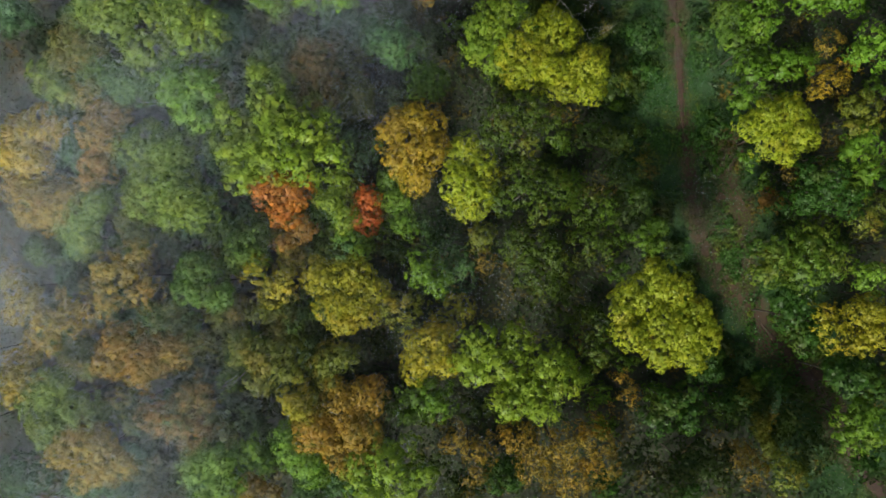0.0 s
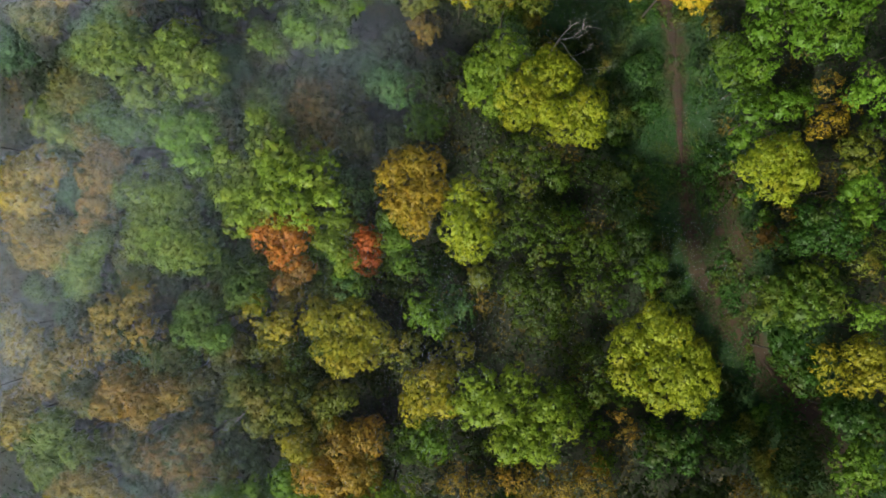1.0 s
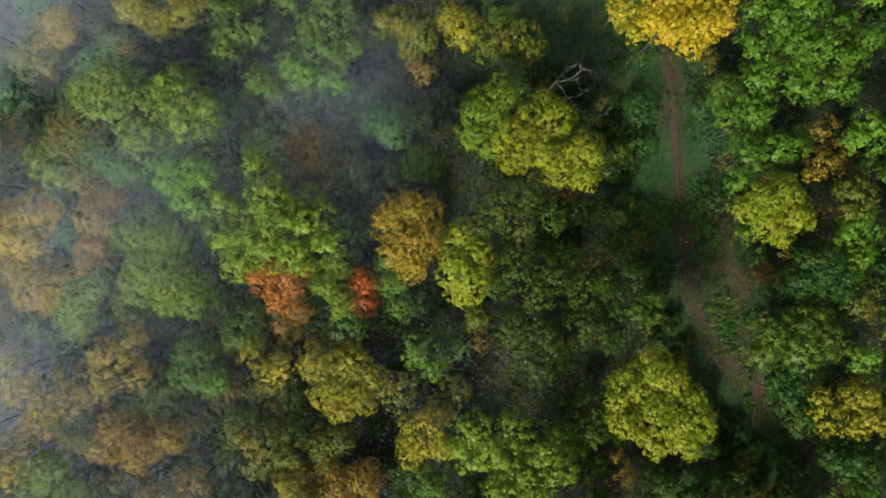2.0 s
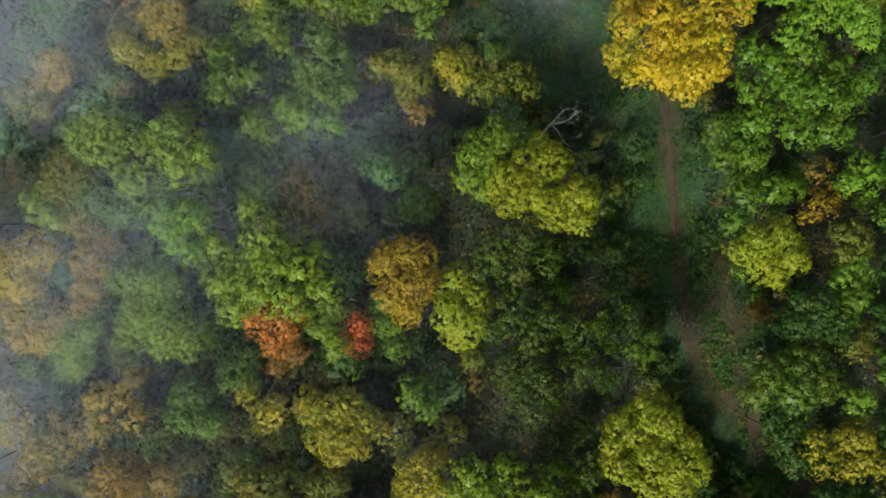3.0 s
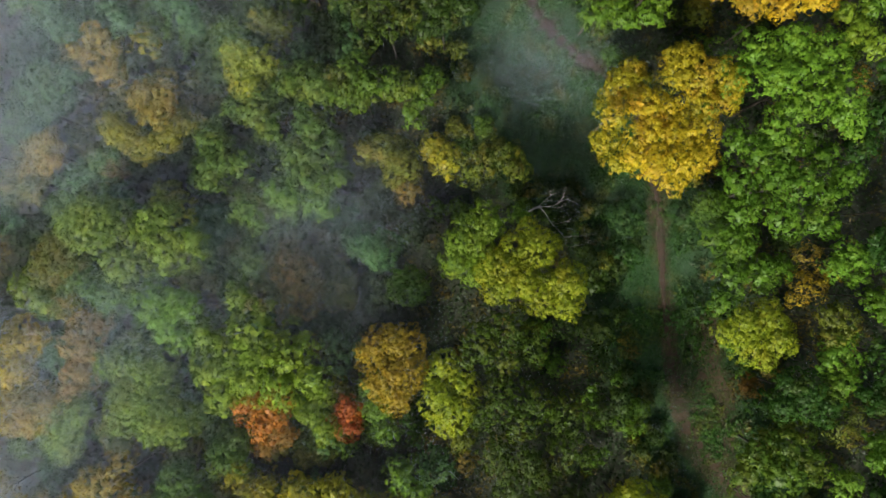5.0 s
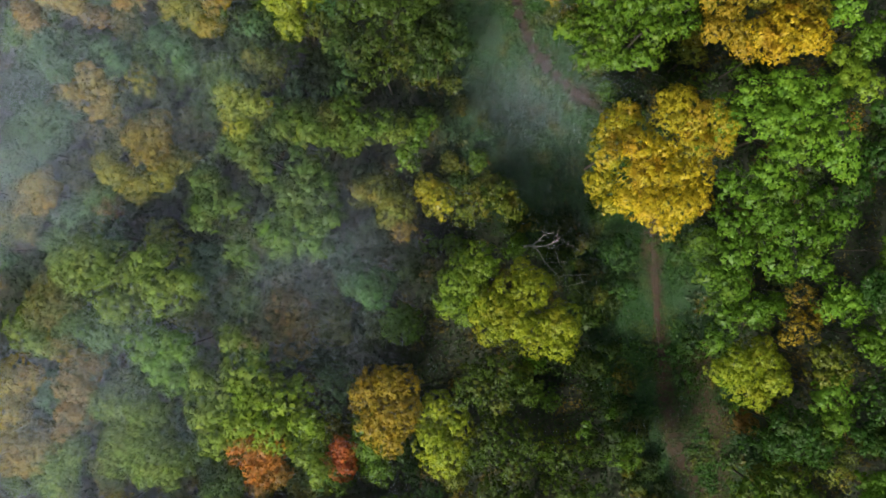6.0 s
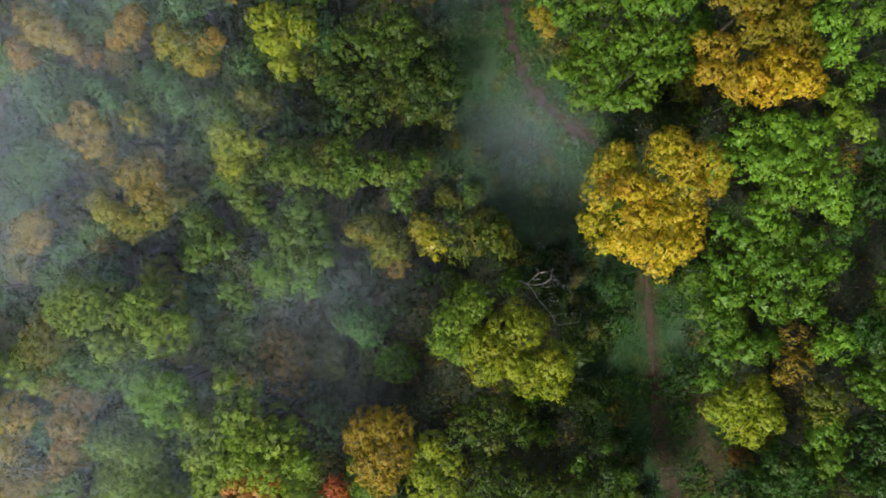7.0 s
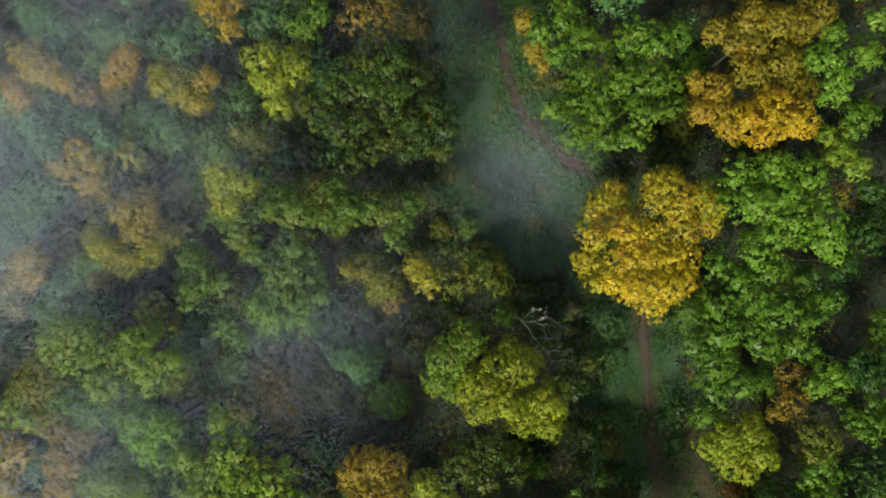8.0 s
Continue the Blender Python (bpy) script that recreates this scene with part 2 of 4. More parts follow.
# ---- trees ----
# how each habit of tree carries its leaves: tuft and leaf size in metres, share of tufts kept, leaves per tuft, unevenness of the leaves, closed inside
HABITS = {
    "dense": (0.40, 0.19, 0.84, 3.6, 0.30, 1.0),
    "tufted": (0.56, 0.23, 0.60, 3.8, 0.30, 0.8),
    "open": (0.46, 0.21, 0.48, 3.4, 0.40, 0.40),
    "glint": (0.46, 0.20, 0.50, 3.6, 0.32, 0.30),
    "thin": (0.50, 0.13, 0.50, 2.0, 0.85, 0.55),
}


def crown_mesh(name, seed, lobes, habit):
    """A crown of leaf sprays. Its lobes (x, y, z, radius) carry boughs, the boughs carry tufts and the tufts carry leaves, with gaps between them."""
    rng = np.random.default_rng(seed)
    tuft, leaf, share, fill, spread, closed = HABITS[habit]
    squash = np.array([1, 1, 0.95])
    lobes = np.array(lobes, float)
    centres, sizes, ways = [], [], []
    for x, y, z, r in lobes:
        bough = min(max(0.44 * r, 0.55), 1.15)
        n = max(6, int(2.6 * (r / bough) ** 2))
        k = np.arange(n) + 0.5
        height, a = 1 - 2 * k / n, k * 2.39996 + rng.uniform(0, 7)
        d = np.column_stack([np.cos(a) * np.sqrt(1 - height ** 2), np.sin(a) * np.sqrt(1 - height ** 2), height])
        d = d + rng.normal(0, 0.30 * bough / r, d.shape)
        d /= np.linalg.norm(d, axis=1, keepdims=True)
        d = d[(d[:, 2] > -0.35) & (rng.uniform(0, 1, n) < 0.92)]
        centres.append(np.array([x, y, z]) + d * squash * (r * rng.uniform(0.84, 1.12, (len(d), 1)) - 0.8 * bough))
        sizes.append(bough * rng.uniform(0.62, 1.18, len(d)))
        ways.append(d)
    centres, sizes, ways = np.concatenate(centres), np.concatenate(sizes), np.concatenate(ways)
    inside = np.min(np.linalg.norm((centres[:, None] - lobes[None, :, :3]) / squash, axis=2) / lobes[None, :, 3], axis=1)
    out_there = inside > 0.42
    centres, sizes, ways = centres[out_there], sizes[out_there], ways[out_there]
    spots, outs, sides = [], [], []
    for c, s, w in zip(centres, sizes, ways):
        n = max(6, int(4 * math.pi * s * s / (1.7 * tuft * tuft)))
        k = np.arange(n) + 0.5
        height, a = 1 - 2 * k / n, k * 2.39996 + rng.uniform(0, 7)
        d = np.column_stack([np.cos(a) * np.sqrt(1 - height ** 2), np.sin(a) * np.sqrt(1 - height ** 2), height])
        d = d + rng.normal(0, 0.28 * tuft / s, d.shape)
        d /= np.linalg.norm(d, axis=1, keepdims=True)
        d = d[(d[:, 2] + 0.5 * (d @ w) > -0.25) & (rng.uniform(0, 1, n) < share)]
        p = c + d * s * squash * rng.uniform(0.82, 1.15, (len(d), 1))
        deep = np.min(np.linalg.norm((p[:, None] - centres[None]) / squash, axis=2) / sizes[None], axis=1)
        spots.append(p[deep > 0.78])
        outs.append(d[deep > 0.78])
        sides.append(np.tile(w, (len(outs[-1]), 1)))
    spots, outs, sides = np.concatenate(spots), np.concatenate(outs), np.concatenate(sides)
    per = max(5, round(fill * (tuft / leaf) ** 2))
    k = len(spots)
    r = (tuft * rng.uniform(0.6, 1.2, k))[:, None, None]
    d = rng.normal(0, 1, (k, per, 3)) + 0.8 * outs[:, None] + np.array([0, 0, 0.35])
    d /= np.linalg.norm(d, axis=2, keepdims=True)
    places = (spots[:, None] + d * r * rng.uniform(0.68, 1.02, (k, per, 1)) * np.array([1, 1, 0.8])).reshape(-1, 3)
    facing = (d + 0.35 * outs[:, None] + 0.55 * sides[:, None]).reshape(-1, 3)
    facing /= np.linalg.norm(facing, axis=1, keepdims=True)
    v, f = leaves(rng, places, facing, leaf, spread, 0.8)
    rounded = np.repeat(facing + rng.normal(0, 0.12, facing.shape), 3, axis=0)
    # larger sprays deep inside, which close the crown
    hidden = int(closed * 26 * np.sum(lobes[:, 3] ** 2))
    which = rng.choice(len(lobes), hidden, p=lobes[:, 3] ** 2 / np.sum(lobes[:, 3] ** 2))
    d = rng.normal(0, 1, (hidden, 3))
    d /= np.linalg.norm(d, axis=1, keepdims=True)
    q = lobes[which, :3] + d * (lobes[which, 3] * rng.uniform(0.3, 0.72, hidden))[:, None] * squash
    v2, f2 = leaves(rng, q, d + np.array([0, 0, 0.8]), leaf * 2.2, 0.5, 0.8)
    normals = np.concatenate([rounded, np.repeat(d + np.array([0, 0, 0.5]), 3, axis=0)])
    normals /= np.linalg.norm(normals, axis=1, keepdims=True)
    return raw_mesh(name, np.concatenate([v, v2]), np.concatenate([f, f2 + len(v)]), LEAF, normals)


def common_lobes(seed, radius):
    """Lobes of an ordinary crown: one in the middle, a ring round it, a few on top."""
    rng = random.Random(seed)
    lobes = [(0, 0, 0.1 * radius, 0.5 * radius)]
    count = 4 + int(radius)
    turn = rng.uniform(0, 7)
    for k in range(count):
        a, size = turn + 2 * math.pi * (k + rng.uniform(-0.35, 0.35)) / count, rng.uniform(0.28, 0.46) * radius
        reach = min(rng.uniform(0.48, 0.70) * radius, 1.04 * radius - size)
        lobes.append((math.cos(a) * reach, math.sin(a) * reach, rng.uniform(-0.15, 0.35) * radius, size))
    for k in range(max(2, count // 2)):
        a, reach = rng.uniform(0, 7), rng.uniform(0.1, 0.42) * radius
        lobes.append((math.cos(a) * reach, math.sin(a) * reach, rng.uniform(0.25, 0.5) * radius, rng.uniform(0.24, 0.40) * radius))
    return lobes


def tube(points, radii, sides=6):
    """A tapering tube of rings along points."""
    verts, faces = [], []
    pts = [Vector(p) for p in points]
    for i, (p, r) in enumerate(zip(pts, radii)):
        ahead = (pts[min(i + 1, len(pts) - 1)] - pts[max(i - 1, 0)]).normalized()
        turn = ahead.to_track_quat("Z", "Y")
        for k in range(sides):
            a = 2 * math.pi * k / sides
            verts.append(p + turn @ Vector((math.cos(a) * r, math.sin(a) * r, 0)))
    for i in range(len(pts) - 1):
        for k in range(sides):
            a, b = i * sides + k, i * sides + (k + 1) % sides
            faces.append((a, b, b + sides, a + sides))
    return verts, faces


def joined(name, tubes, mat):
    verts, faces = [], []
    for v, f in tubes:
        faces += [tuple(i + len(verts) for i in face) for face in f]
        verts += v
    return raw_mesh(name, verts, faces, mat)


def trunk_mesh(seed):
    """Trunk and main limbs of a tree whose crown's middle is 1 up and whose crown reaches about 0.4 out."""
    rng = random.Random(seed)
    lean = [rng.uniform(-0.03, 0.03) for _ in range(4)]
    tubes = [tube([(0, 0, -0.03), (0, 0, 0.02), (lean[0], lean[1], 0.4), (lean[0] + lean[2], lean[1] + lean[3], 0.75), (lean[0], lean[1], 1.12)],
                  [0.036, 0.026, 0.021, 0.015, 0.004], 7)]
    for k in range(6):
        a, z = 2 * math.pi * k / 6 + rng.uniform(-0.4, 0.4), rng.uniform(0.5, 0.85)
        c, s, out = math.cos(a), math.sin(a), rng.uniform(0.2, 0.3)
        tubes.append(tube([(lean[0], lean[1], z), (c * out * 0.5, s * out * 0.5, z + 0.10), (c * out, s * out, z + rng.uniform(0.18, 0.3))], [0.011, 0.007, 0.002], 4))
    return joined("trunk", tubes, BARK)


TRUNKS = [trunk_mesh(s) for s in (1, 2, 3)]
# crowns by habit and size: radius in metres -> meshes
CROWNS = {habit: {r: [crown_mesh("crown", 100 * i + k + int(r * 10), common_lobes(10 * i + k, r), habit) for k in range(2)] for r in (2.0, 3.2, 4.8)}
          for i, habit in enumerate(HABITS)}
STANDING = []  # where crowns reach in the plan: x, y, radius
DICE = random.Random(5)


def tree(x, y, top, radius, tone, habit="dense", name="broadleaf_tree"):
    """A broadleaf tree that stands at x, y: trunk with limbs, and a crown of that radius whose top is that high."""
    colour, turning, label = TONES[tone]
    sizes = CROWNS[habit]
    size = min(sizes, key=lambda r: abs(math.log(radius / r)))
    s = radius / size
    tall = DICE.uniform(0.95, 1.15)
    middle = max(top - 0.74 * radius * tall, 0.42 * top)
    base = new(name)
    base.matrix_world = pose(x, y, float(ground_height(x, y)), 0, 0, DICE.uniform(0, 360))
    crown = new("crown", DICE.choice(sizes[size]))
    crown.parent, crown.location = base, (0, 0, middle)
    crown.scale = (s * DICE.uniform(0.92, 1.04), s * DICE.uniform(0.92, 1.04), s * tall)
    j = DICE.uniform(0.88, 1.12)
    crown.color = (colour[0] * j * DICE.uniform(0.92, 1.08), colour[1] * j, colour[2] * j, turning)
    trunk = new("trunk", DICE.choice(TRUNKS))
    trunk.parent, trunk.scale = base, (radius * 1.1, radius * 1.1, middle)
    STANDING.append((x, y, radius))
    return tagged(base, label, "tree", "trees of the wood")


def crowned_tree(x, y, top, tone, habit, *lobes, name="broadleaf_tree"):
    """A tree of its own shape: lobes of the crown as offsets in the plan and radii, highest in the middle."""
    colour, turning, label = TONES[tone]
    reach = max(math.hypot(a, b) + r for a, b, r in lobes)
    tall = [max(top - 0.30 * math.hypot(a, b) - DICE.uniform(0, 0.9) * min(1, top / 10) - 0.95 * r, 0.35 * top) for a, b, r in lobes]
    middle = sum(tall) / len(tall)
    base = new(name)
    base.matrix_world = pose(x, y, float(ground_height(x, y)))
    crown = new("crown", crown_mesh("crown", DICE.randrange(10 ** 6), [(a, b, z - middle, r) for (a, b, r), z in zip(lobes, tall)], habit))
    crown.parent, crown.location = base, (0, 0, middle)
    j = DICE.uniform(0.92, 1.08)
    crown.color = (colour[0] * j * DICE.uniform(0.95, 1.05), colour[1] * j, colour[2] * j, turning)
    trunk = new("trunk", DICE.choice(TRUNKS))
    trunk.parent, trunk.scale = base, (reach, reach, middle)
    STANDING.extend((x + a, y + b, r) for a, b, r in lobes)
    return tagged(base, label, "tree", "trees of the wood")


SHRUBS = {"dark": "low dark green shrub in the shade of the wood", "green": "leafy green shrub at the edge of the clearing", "brown": "low brownish shrub with thinning leaves",
          "olive": "low olive-green shrub among the trees", "teal": "low bluish-green shrub under thin mist", "deep": "low sprawling bramble on the clearing"}


def shrub(x, y, top, radius, tone, habit="dense"):
    ob = tree(x, y, top, radius, tone, habit, "shrub")
    return tagged(ob, SHRUBS.get(tone, "low autumn-coloured shrub among the trees"), "shrub", "undergrowth")


def crowned_shrub(x, y, top, tone, habit, *lobes):
    ob = crowned_tree(x, y, top, tone, habit, *lobes, name="shrub")
    return tagged(ob, SHRUBS.get(tone, "low autumn-coloured shrub among the trees"), "shrub", "undergrowth")


def crooked(rng, start, way, length, thick, depth, tubes):
    """A bare branch that bends as it goes and forks into thinner ones."""
    pts, p, d = [Vector(start)], Vector(start), Vector(way).normalized()
    steps = 5
    for _ in range(steps):
        d = (d + Vector((rng.uniform(-1, 1), rng.uniform(-1, 1), rng.uniform(-0.6, 0.7))) * 0.30).normalized()
        p = p + d * length / steps
        pts.append(p.copy())
    tubes.append(tube(pts, [thick * (1 - 0.75 * i / steps) for i in range(steps + 1)], 5))
    if depth:
        for k in (2, 3, 4, 5):
            side = Vector((rng.uniform(-1, 1), rng.uniform(-1, 1), rng.uniform(-0.1, 0.8)))
            crooked(rng, pts[k], d * 0.7 + side, length * rng.uniform(0.35, 0.6), thick * 0.48, depth - 1, tubes)


def bare_tree(x, y, seed, height, ways, label, thick=0.16):
    """A dead tree without leaves: a pale trunk, and bare limbs that fork towards the given ways."""
    rng = random.Random(seed)
    base = new("dead_tree")
    base.matrix_world = pose(x, y, float(ground_height(x, y)))
    part = new("trunk", joined("trunk", [tube([(0, 0, -0.3), (0.1, 0.05, height * 0.3), (-0.05, 0.1, height * 0.7), (0.1, 0.0, height)], [thick * 1.3, thick, thick * 0.8, thick * 0.45], 8)], DEAD_BARK))
    part.parent = base
    for at, dx, dy, dz, length in ways:
        tubes = []
        crooked(rng, (0, 0.05, height * at), (dx, dy, dz), length, thick * 0.26, 2, tubes)
        limb = new("limb", joined("limb", tubes, DEAD_BARK))
        limb.parent = base
    return tagged(base, label, "dead tree")


bare_tree(12.1, 25.6, 4, 10.0, [(0.97, 1.0, -0.55, 0.10, 5.2), (0.99, 1.0, -0.1, 0.25, 3.4), (0.93, 0.8, 0.6, 0.4, 2.2)],
          "leafless dead tree with pale grey bare branches beside the clearing", 0.13)
bare_tree(-20.0, -12.6, 9, 12.5, [(1.0, -0.9, 0.1, 0.6, 1.8), (0.97, -0.4, 0.8, 0.5, 1.5), (0.9, -0.7, -0.5, 0.5, 1.5)],
          "small leafless tree with pale twigs among olive crowns", 0.09)

# the trees that stand in view, from the far end of the walk to its beginning
crowned_shrub(12.8, 58.2, 7, "gold", "dense", (0.0, -0.0, 1.3))
crowned_tree(-2.3, 57.2, 12, "brown", "open", (-2.6, -0.0, 2.0), (0.3, 0.3, 2.2), (3.2, -0.3, 1.7))
crowned_tree(-36.8, 56.8, 13, "teal", "dense", (-0.4, 0.3, 2.3), (1.3, -0.9, 1.5))
crowned_tree(-13.2, 56.6, 13, "teal", "dense", (-0.7, 0.5, 2.1), (1.0, -0.7, 1.7))
crowned_tree(-17.6, 56.2, 16, "gold", "dense", (-0.3, 0.0, 1.6), (0.8, -1.6, 1.3), (-1.1, 0.8, 1.5), (1.3, 0.3, 1.3))
crowned_tree(-9.5, 55.7, 14, "green", "tufted", (-0.7, -0.1, 2.0), (0.9, 1.0, 1.7), (0.1, -1.5, 1.3))
crowned_tree(-29.7, 55.7, 12, "teal", "dense", (-1.2, 0.0, 2.4), (1.6, 0.0, 2.0))
crowned_tree(29.1, 54.8, 13, "teal", "tufted", (-0.3, 1.1, 1.7), (0.3, -1.1, 1.6))
crowned_tree(16.6, 54.6, 14, "green", "tufted", (-2.7, 0.4, 1.7), (-0.5, 1.5, 2.0), (1.2, -0.1, 2.0), (-1.0, -1.8, 1.6), (2.9, -0.7, 1.7))
crowned_tree(-22.6, 54.4, 13, "teal", "tufted", (-0.4, -0.2, 2.3), (1.3, 1.0, 2.0), (-1.5, -1.3, 1.5))
crowned_tree(35.5, 54.4, 17, "dun", "dense", (-4.5, 0.1, 1.9), (-1.8, 0.6, 2.1), (0.3, 0.1, 2.2), (3.0, 0.9, 2.1), (5.1, 1.2, 1.9), (-1.8, -1.8, 1.6), (1.4, -1.5, 1.6), (-3.4, -1.5, 1.4))
crowned_shrub(14.5, 54, 7, "gold", "dense", (-0.4, 0.7, 1.3), (0.5, -0.8, 1.2))
crowned_tree(46.5, 53.9, 15, "fresh", "tufted", (-0.2, -1.4, 1.7), (0.3, 1.9, 1.5))
crowned_tree(23.8, 53.4, 17, "green", "tufted", (-0.8, 0.8, 2.1), (0.8, -0.8, 1.9), (-1.9, -0.5, 1.5), (2.4, 0.0, 1.4))
crowned_tree(29.4, 51.4, 13, "green", "tufted", (0.0, -0.0, 1.6))
crowned_tree(-27.9, 51.3, 14, "bronze", "dense", (-0.0, -0.2, 1.6), (0.6, 0.9, 1.4), (-0.8, -1.3, 1.1))
crowned_tree(-36.3, 51.3, 14, "tan", "dense", (-1.4, 1.5, 1.7), (-0.9, -0.2, 1.7), (0.8, -0.2, 1.6), (1.9, -1.3, 1.4))
crowned_tree(41.8, 50.9, 16, "fresh", "tufted", (-0.0, 0.2, 1.7), (1.1, -1.5, 1.6), (-0.0, -2.5, 1.4), (-2.2, 0.7, 1.4), (0.5, 2.9, 1.6))
crowned_tree(-12.3, 50.2, 15.5, "lime", "dense", (-1.2, 1.6, 1.9), (0.2, -0.6, 2.2), (1.9, 1.0, 1.9), (0.2, -2.8, 1.5), (-1.7, -0.6, 1.4))
crowned_tree(-19.7, 50, 14, "gold", "dense", (0.0, -0.0, 1.5))
crowned_tree(-2.6, 49.7, 17, "oak", "glint", (-2.2, 0.0, 2.4), (-0.0, 1.6, 2.3), (2.1, 1.1, 2.3), (-0.6, -1.1, 2.2), (3.7, 0.0, 1.7), (-4.3, -1.1, 1.7), (1.6, -1.9, 1.9))
crowned_tree(35.9, 49.7, 17, "dun", "dense", (-1.1, 0.0, 2.2), (1.0, -0.3, 2.2), (2.6, -1.1, 1.5), (-2.7, 0.5, 1.5), (0.5, 1.1, 1.6))
crowned_tree(-22.9, 49.4, 13.5, "yellow", "dense", (-1.0, 1.3, 1.8), (0.7, -0.4, 1.7), (-1.9, 0.1, 1.2), (1.8, -1.5, 1.5))
crowned_tree(-32.6, 49.2, 13, "brown", "open", (-0.7, 0.5, 1.7), (1.1, -0.7, 1.3))
crowned_tree(-39, 49, 13, "bronze", "dense", (0.3, -0.5, 1.8), (-0.5, 0.7, 1.5))
crowned_tree(-16.8, 48.4, 11, "teal", "open", (0.0, 0.0, 2.1))
crowned_tree(23.5, 47.7, 17, "green", "tufted", (-2.1, 2.0, 1.9), (0.0, 1.5, 2.3), (1.9, 1.5, 1.6), (0.0, -1.5, 2.2), (2.2, -0.9, 1.5), (-1.0, -3.9, 1.5))
crowned_tree(18.3, 46.7, 16, "green", "tufted", (-0.1, 3.3, 1.7), (1.8, 1.7, 1.9), (-1.5, 0.6, 1.9), (0.7, -0.8, 2.1), (-1.2, -2.4, 1.7), (2.0, -2.7, 1.6), (-3.4, 0.0, 1.3))
crowned_tree(30.1, 46.7, 17, "gold", "dense", (-0.2, 1.4, 1.7), (0.9, -0.7, 1.7), (-1.2, -0.5, 1.5), (1.4, -2.1, 1.4), (-1.8, 2.5, 1.1))
crowned_tree(29.4, 46.3, 10, "olive", "dense", (0.0, -0.0, 1.7))
crowned_tree(-25, 46, 12, "teal", "tufted", (0.4, -0.1, 2.0), (1.6, -1.8, 1.5), (-1.9, 1.6, 1.7))
crowned_tree(-7.2, 45.9, 16, "oak", "glint", (-1.0, 0.6, 1.9), (0.7, -0.3, 1.9), (1.8, -1.6, 1.6), (-2.0, 1.6, 1.4))
crowned_tree(44.8, 45.9, 15, "green", "tufted", (-0.2, -0.1, 1.7), (0.9, 1.0, 1.4), (-0.7, -1.2, 1.3))
crowned_tree(35.2, 45.4, 18, "amber", "dense", (-2.0, -0.2, 1.9), (0.1, 0.4, 2.1), (1.9, -0.7, 1.7), (-1.0, -1.5, 1.5), (2.2, 0.9, 1.2), (-0.4, 1.9, 1.3))
crowned_tree(-37.1, 45, 13, "teal", "dense", (-0.1, 0.1, 2.0), (-1.0, 1.3, 1.6), (1.3, -1.3, 1.6))
crowned_tree(-30.5, 45, 13, "teal", "tufted", (0.1, 0.1, 1.6), (-0.8, 0.7, 1.2), (0.7, -1.0, 1.2))
crowned_tree(2.3, 44.7, 16, "dark", "tufted", (-0.7, 0.7, 1.9), (0.9, 2.0, 1.6), (-0.1, -1.2, 1.6), (-1.8, -2.0, 1.4), (2.0, -0.1, 1.4))
crowned_tree(-15.4, 44.2, 12, "olive", "dense", (-0.5, 0.5, 1.7), (0.7, -0.6, 1.5))
crowned_tree(-3.2, 43.6, 16, "oak", "glint", (-0.6, 1.5, 2.1), (0.5, -0.7, 1.9), (-1.7, -1.8, 1.7), (2.1, 0.4, 1.6))
crowned_tree(-28.5, 42.9, 11, "yellow", "open", (-0.0, -0.0, 1.8))
crowned_tree(43.2, 42.6, 15, "spring", "tufted", (0.3, 0.5, 1.8), (1.4, -1.2, 1.6), (-0.8, -0.6, 1.4), (-1.9, 1.6, 1.3))
crowned_tree(-33.4, 41.8, 12, "tan", "tufted", (-1.6, 0.0, 1.7), (0.1, 1.5, 1.7), (1.3, 0.0, 1.7), (0.4, -1.7, 1.7))
crowned_tree(46.7, 39.3, 14, "deep", "tufted", (-0.0, 0.0, 2.0))
crowned_tree(-17.1, 38.9, 15, "lime", "dense", (-0.7, 0.1, 1.9), (0.4, -1.5, 2.0), (-1.0, 1.5, 1.5), (1.5, 0.7, 1.6))
crowned_tree(45.5, 38.7, 11, "bronze", "thin", (-0.0, 0.0, 1.5))
crowned_tree(-38.2, 38.6, 12, "teal", "tufted", (0.3, 0.3, 2.4), (-1.4, -0.8, 2.0), (2.0, 0.9, 1.5))
crowned_tree(27, 37.4, 17, "gilt", "dense", (-1.7, 0.9, 2.3), (0.4, 0.4, 2.3), (2.5, -1.5, 1.7), (-2.2, 2.2, 1.6), (-0.1, -2.3, 1.9), (2.5, -0.1, 1.5))
crowned_tree(-10.4, 37.1, 16.5, "moss", "tufted", (-1.1, 0.9, 1.8), (0.5, -0.2, 1.9), (2.2, -1.0, 1.5), (-2.1, -0.2, 1.3))
crowned_tree(-6.1, 36.9, 16.5, "moss", "tufted", (-0.5, 1.1, 1.9), (0.5, -0.8, 1.7), (-1.1, -1.1, 1.4), (1.1, 0.5, 1.4))
crowned_tree(36, 36.9, 18.5, "fresh", "tufted", (-5.6, 0.9, 2.2), (-2.5, 0.4, 2.4), (0.1, 1.4, 2.2), (1.1, -1.2, 2.4), (4.2, -0.2, 2.2), (4.2, -2.7, 2.0), (-0.9, -2.7, 2.0), (5.8, -3.8, 1.7), (-2.5, -4.3, 1.7), (-3.8, 3.2, 2.0), (-0.7, 3.5, 2.1), (2.4, 2.7, 2.0))
crowned_tree(-27.2, 36.6, 13, "gold", "dense", (-1.2, 0.3, 1.7), (0.8, 0.6, 2.0), (0.2, -1.4, 1.6))
crowned_tree(-0.8, 36.3, 16.5, "moss", "tufted", (-1.0, 0.6, 1.8), (0.6, -0.2, 1.9), (-2.1, 0.3, 1.3), (1.7, 1.1, 1.6), (0.1, -2.1, 1.5))
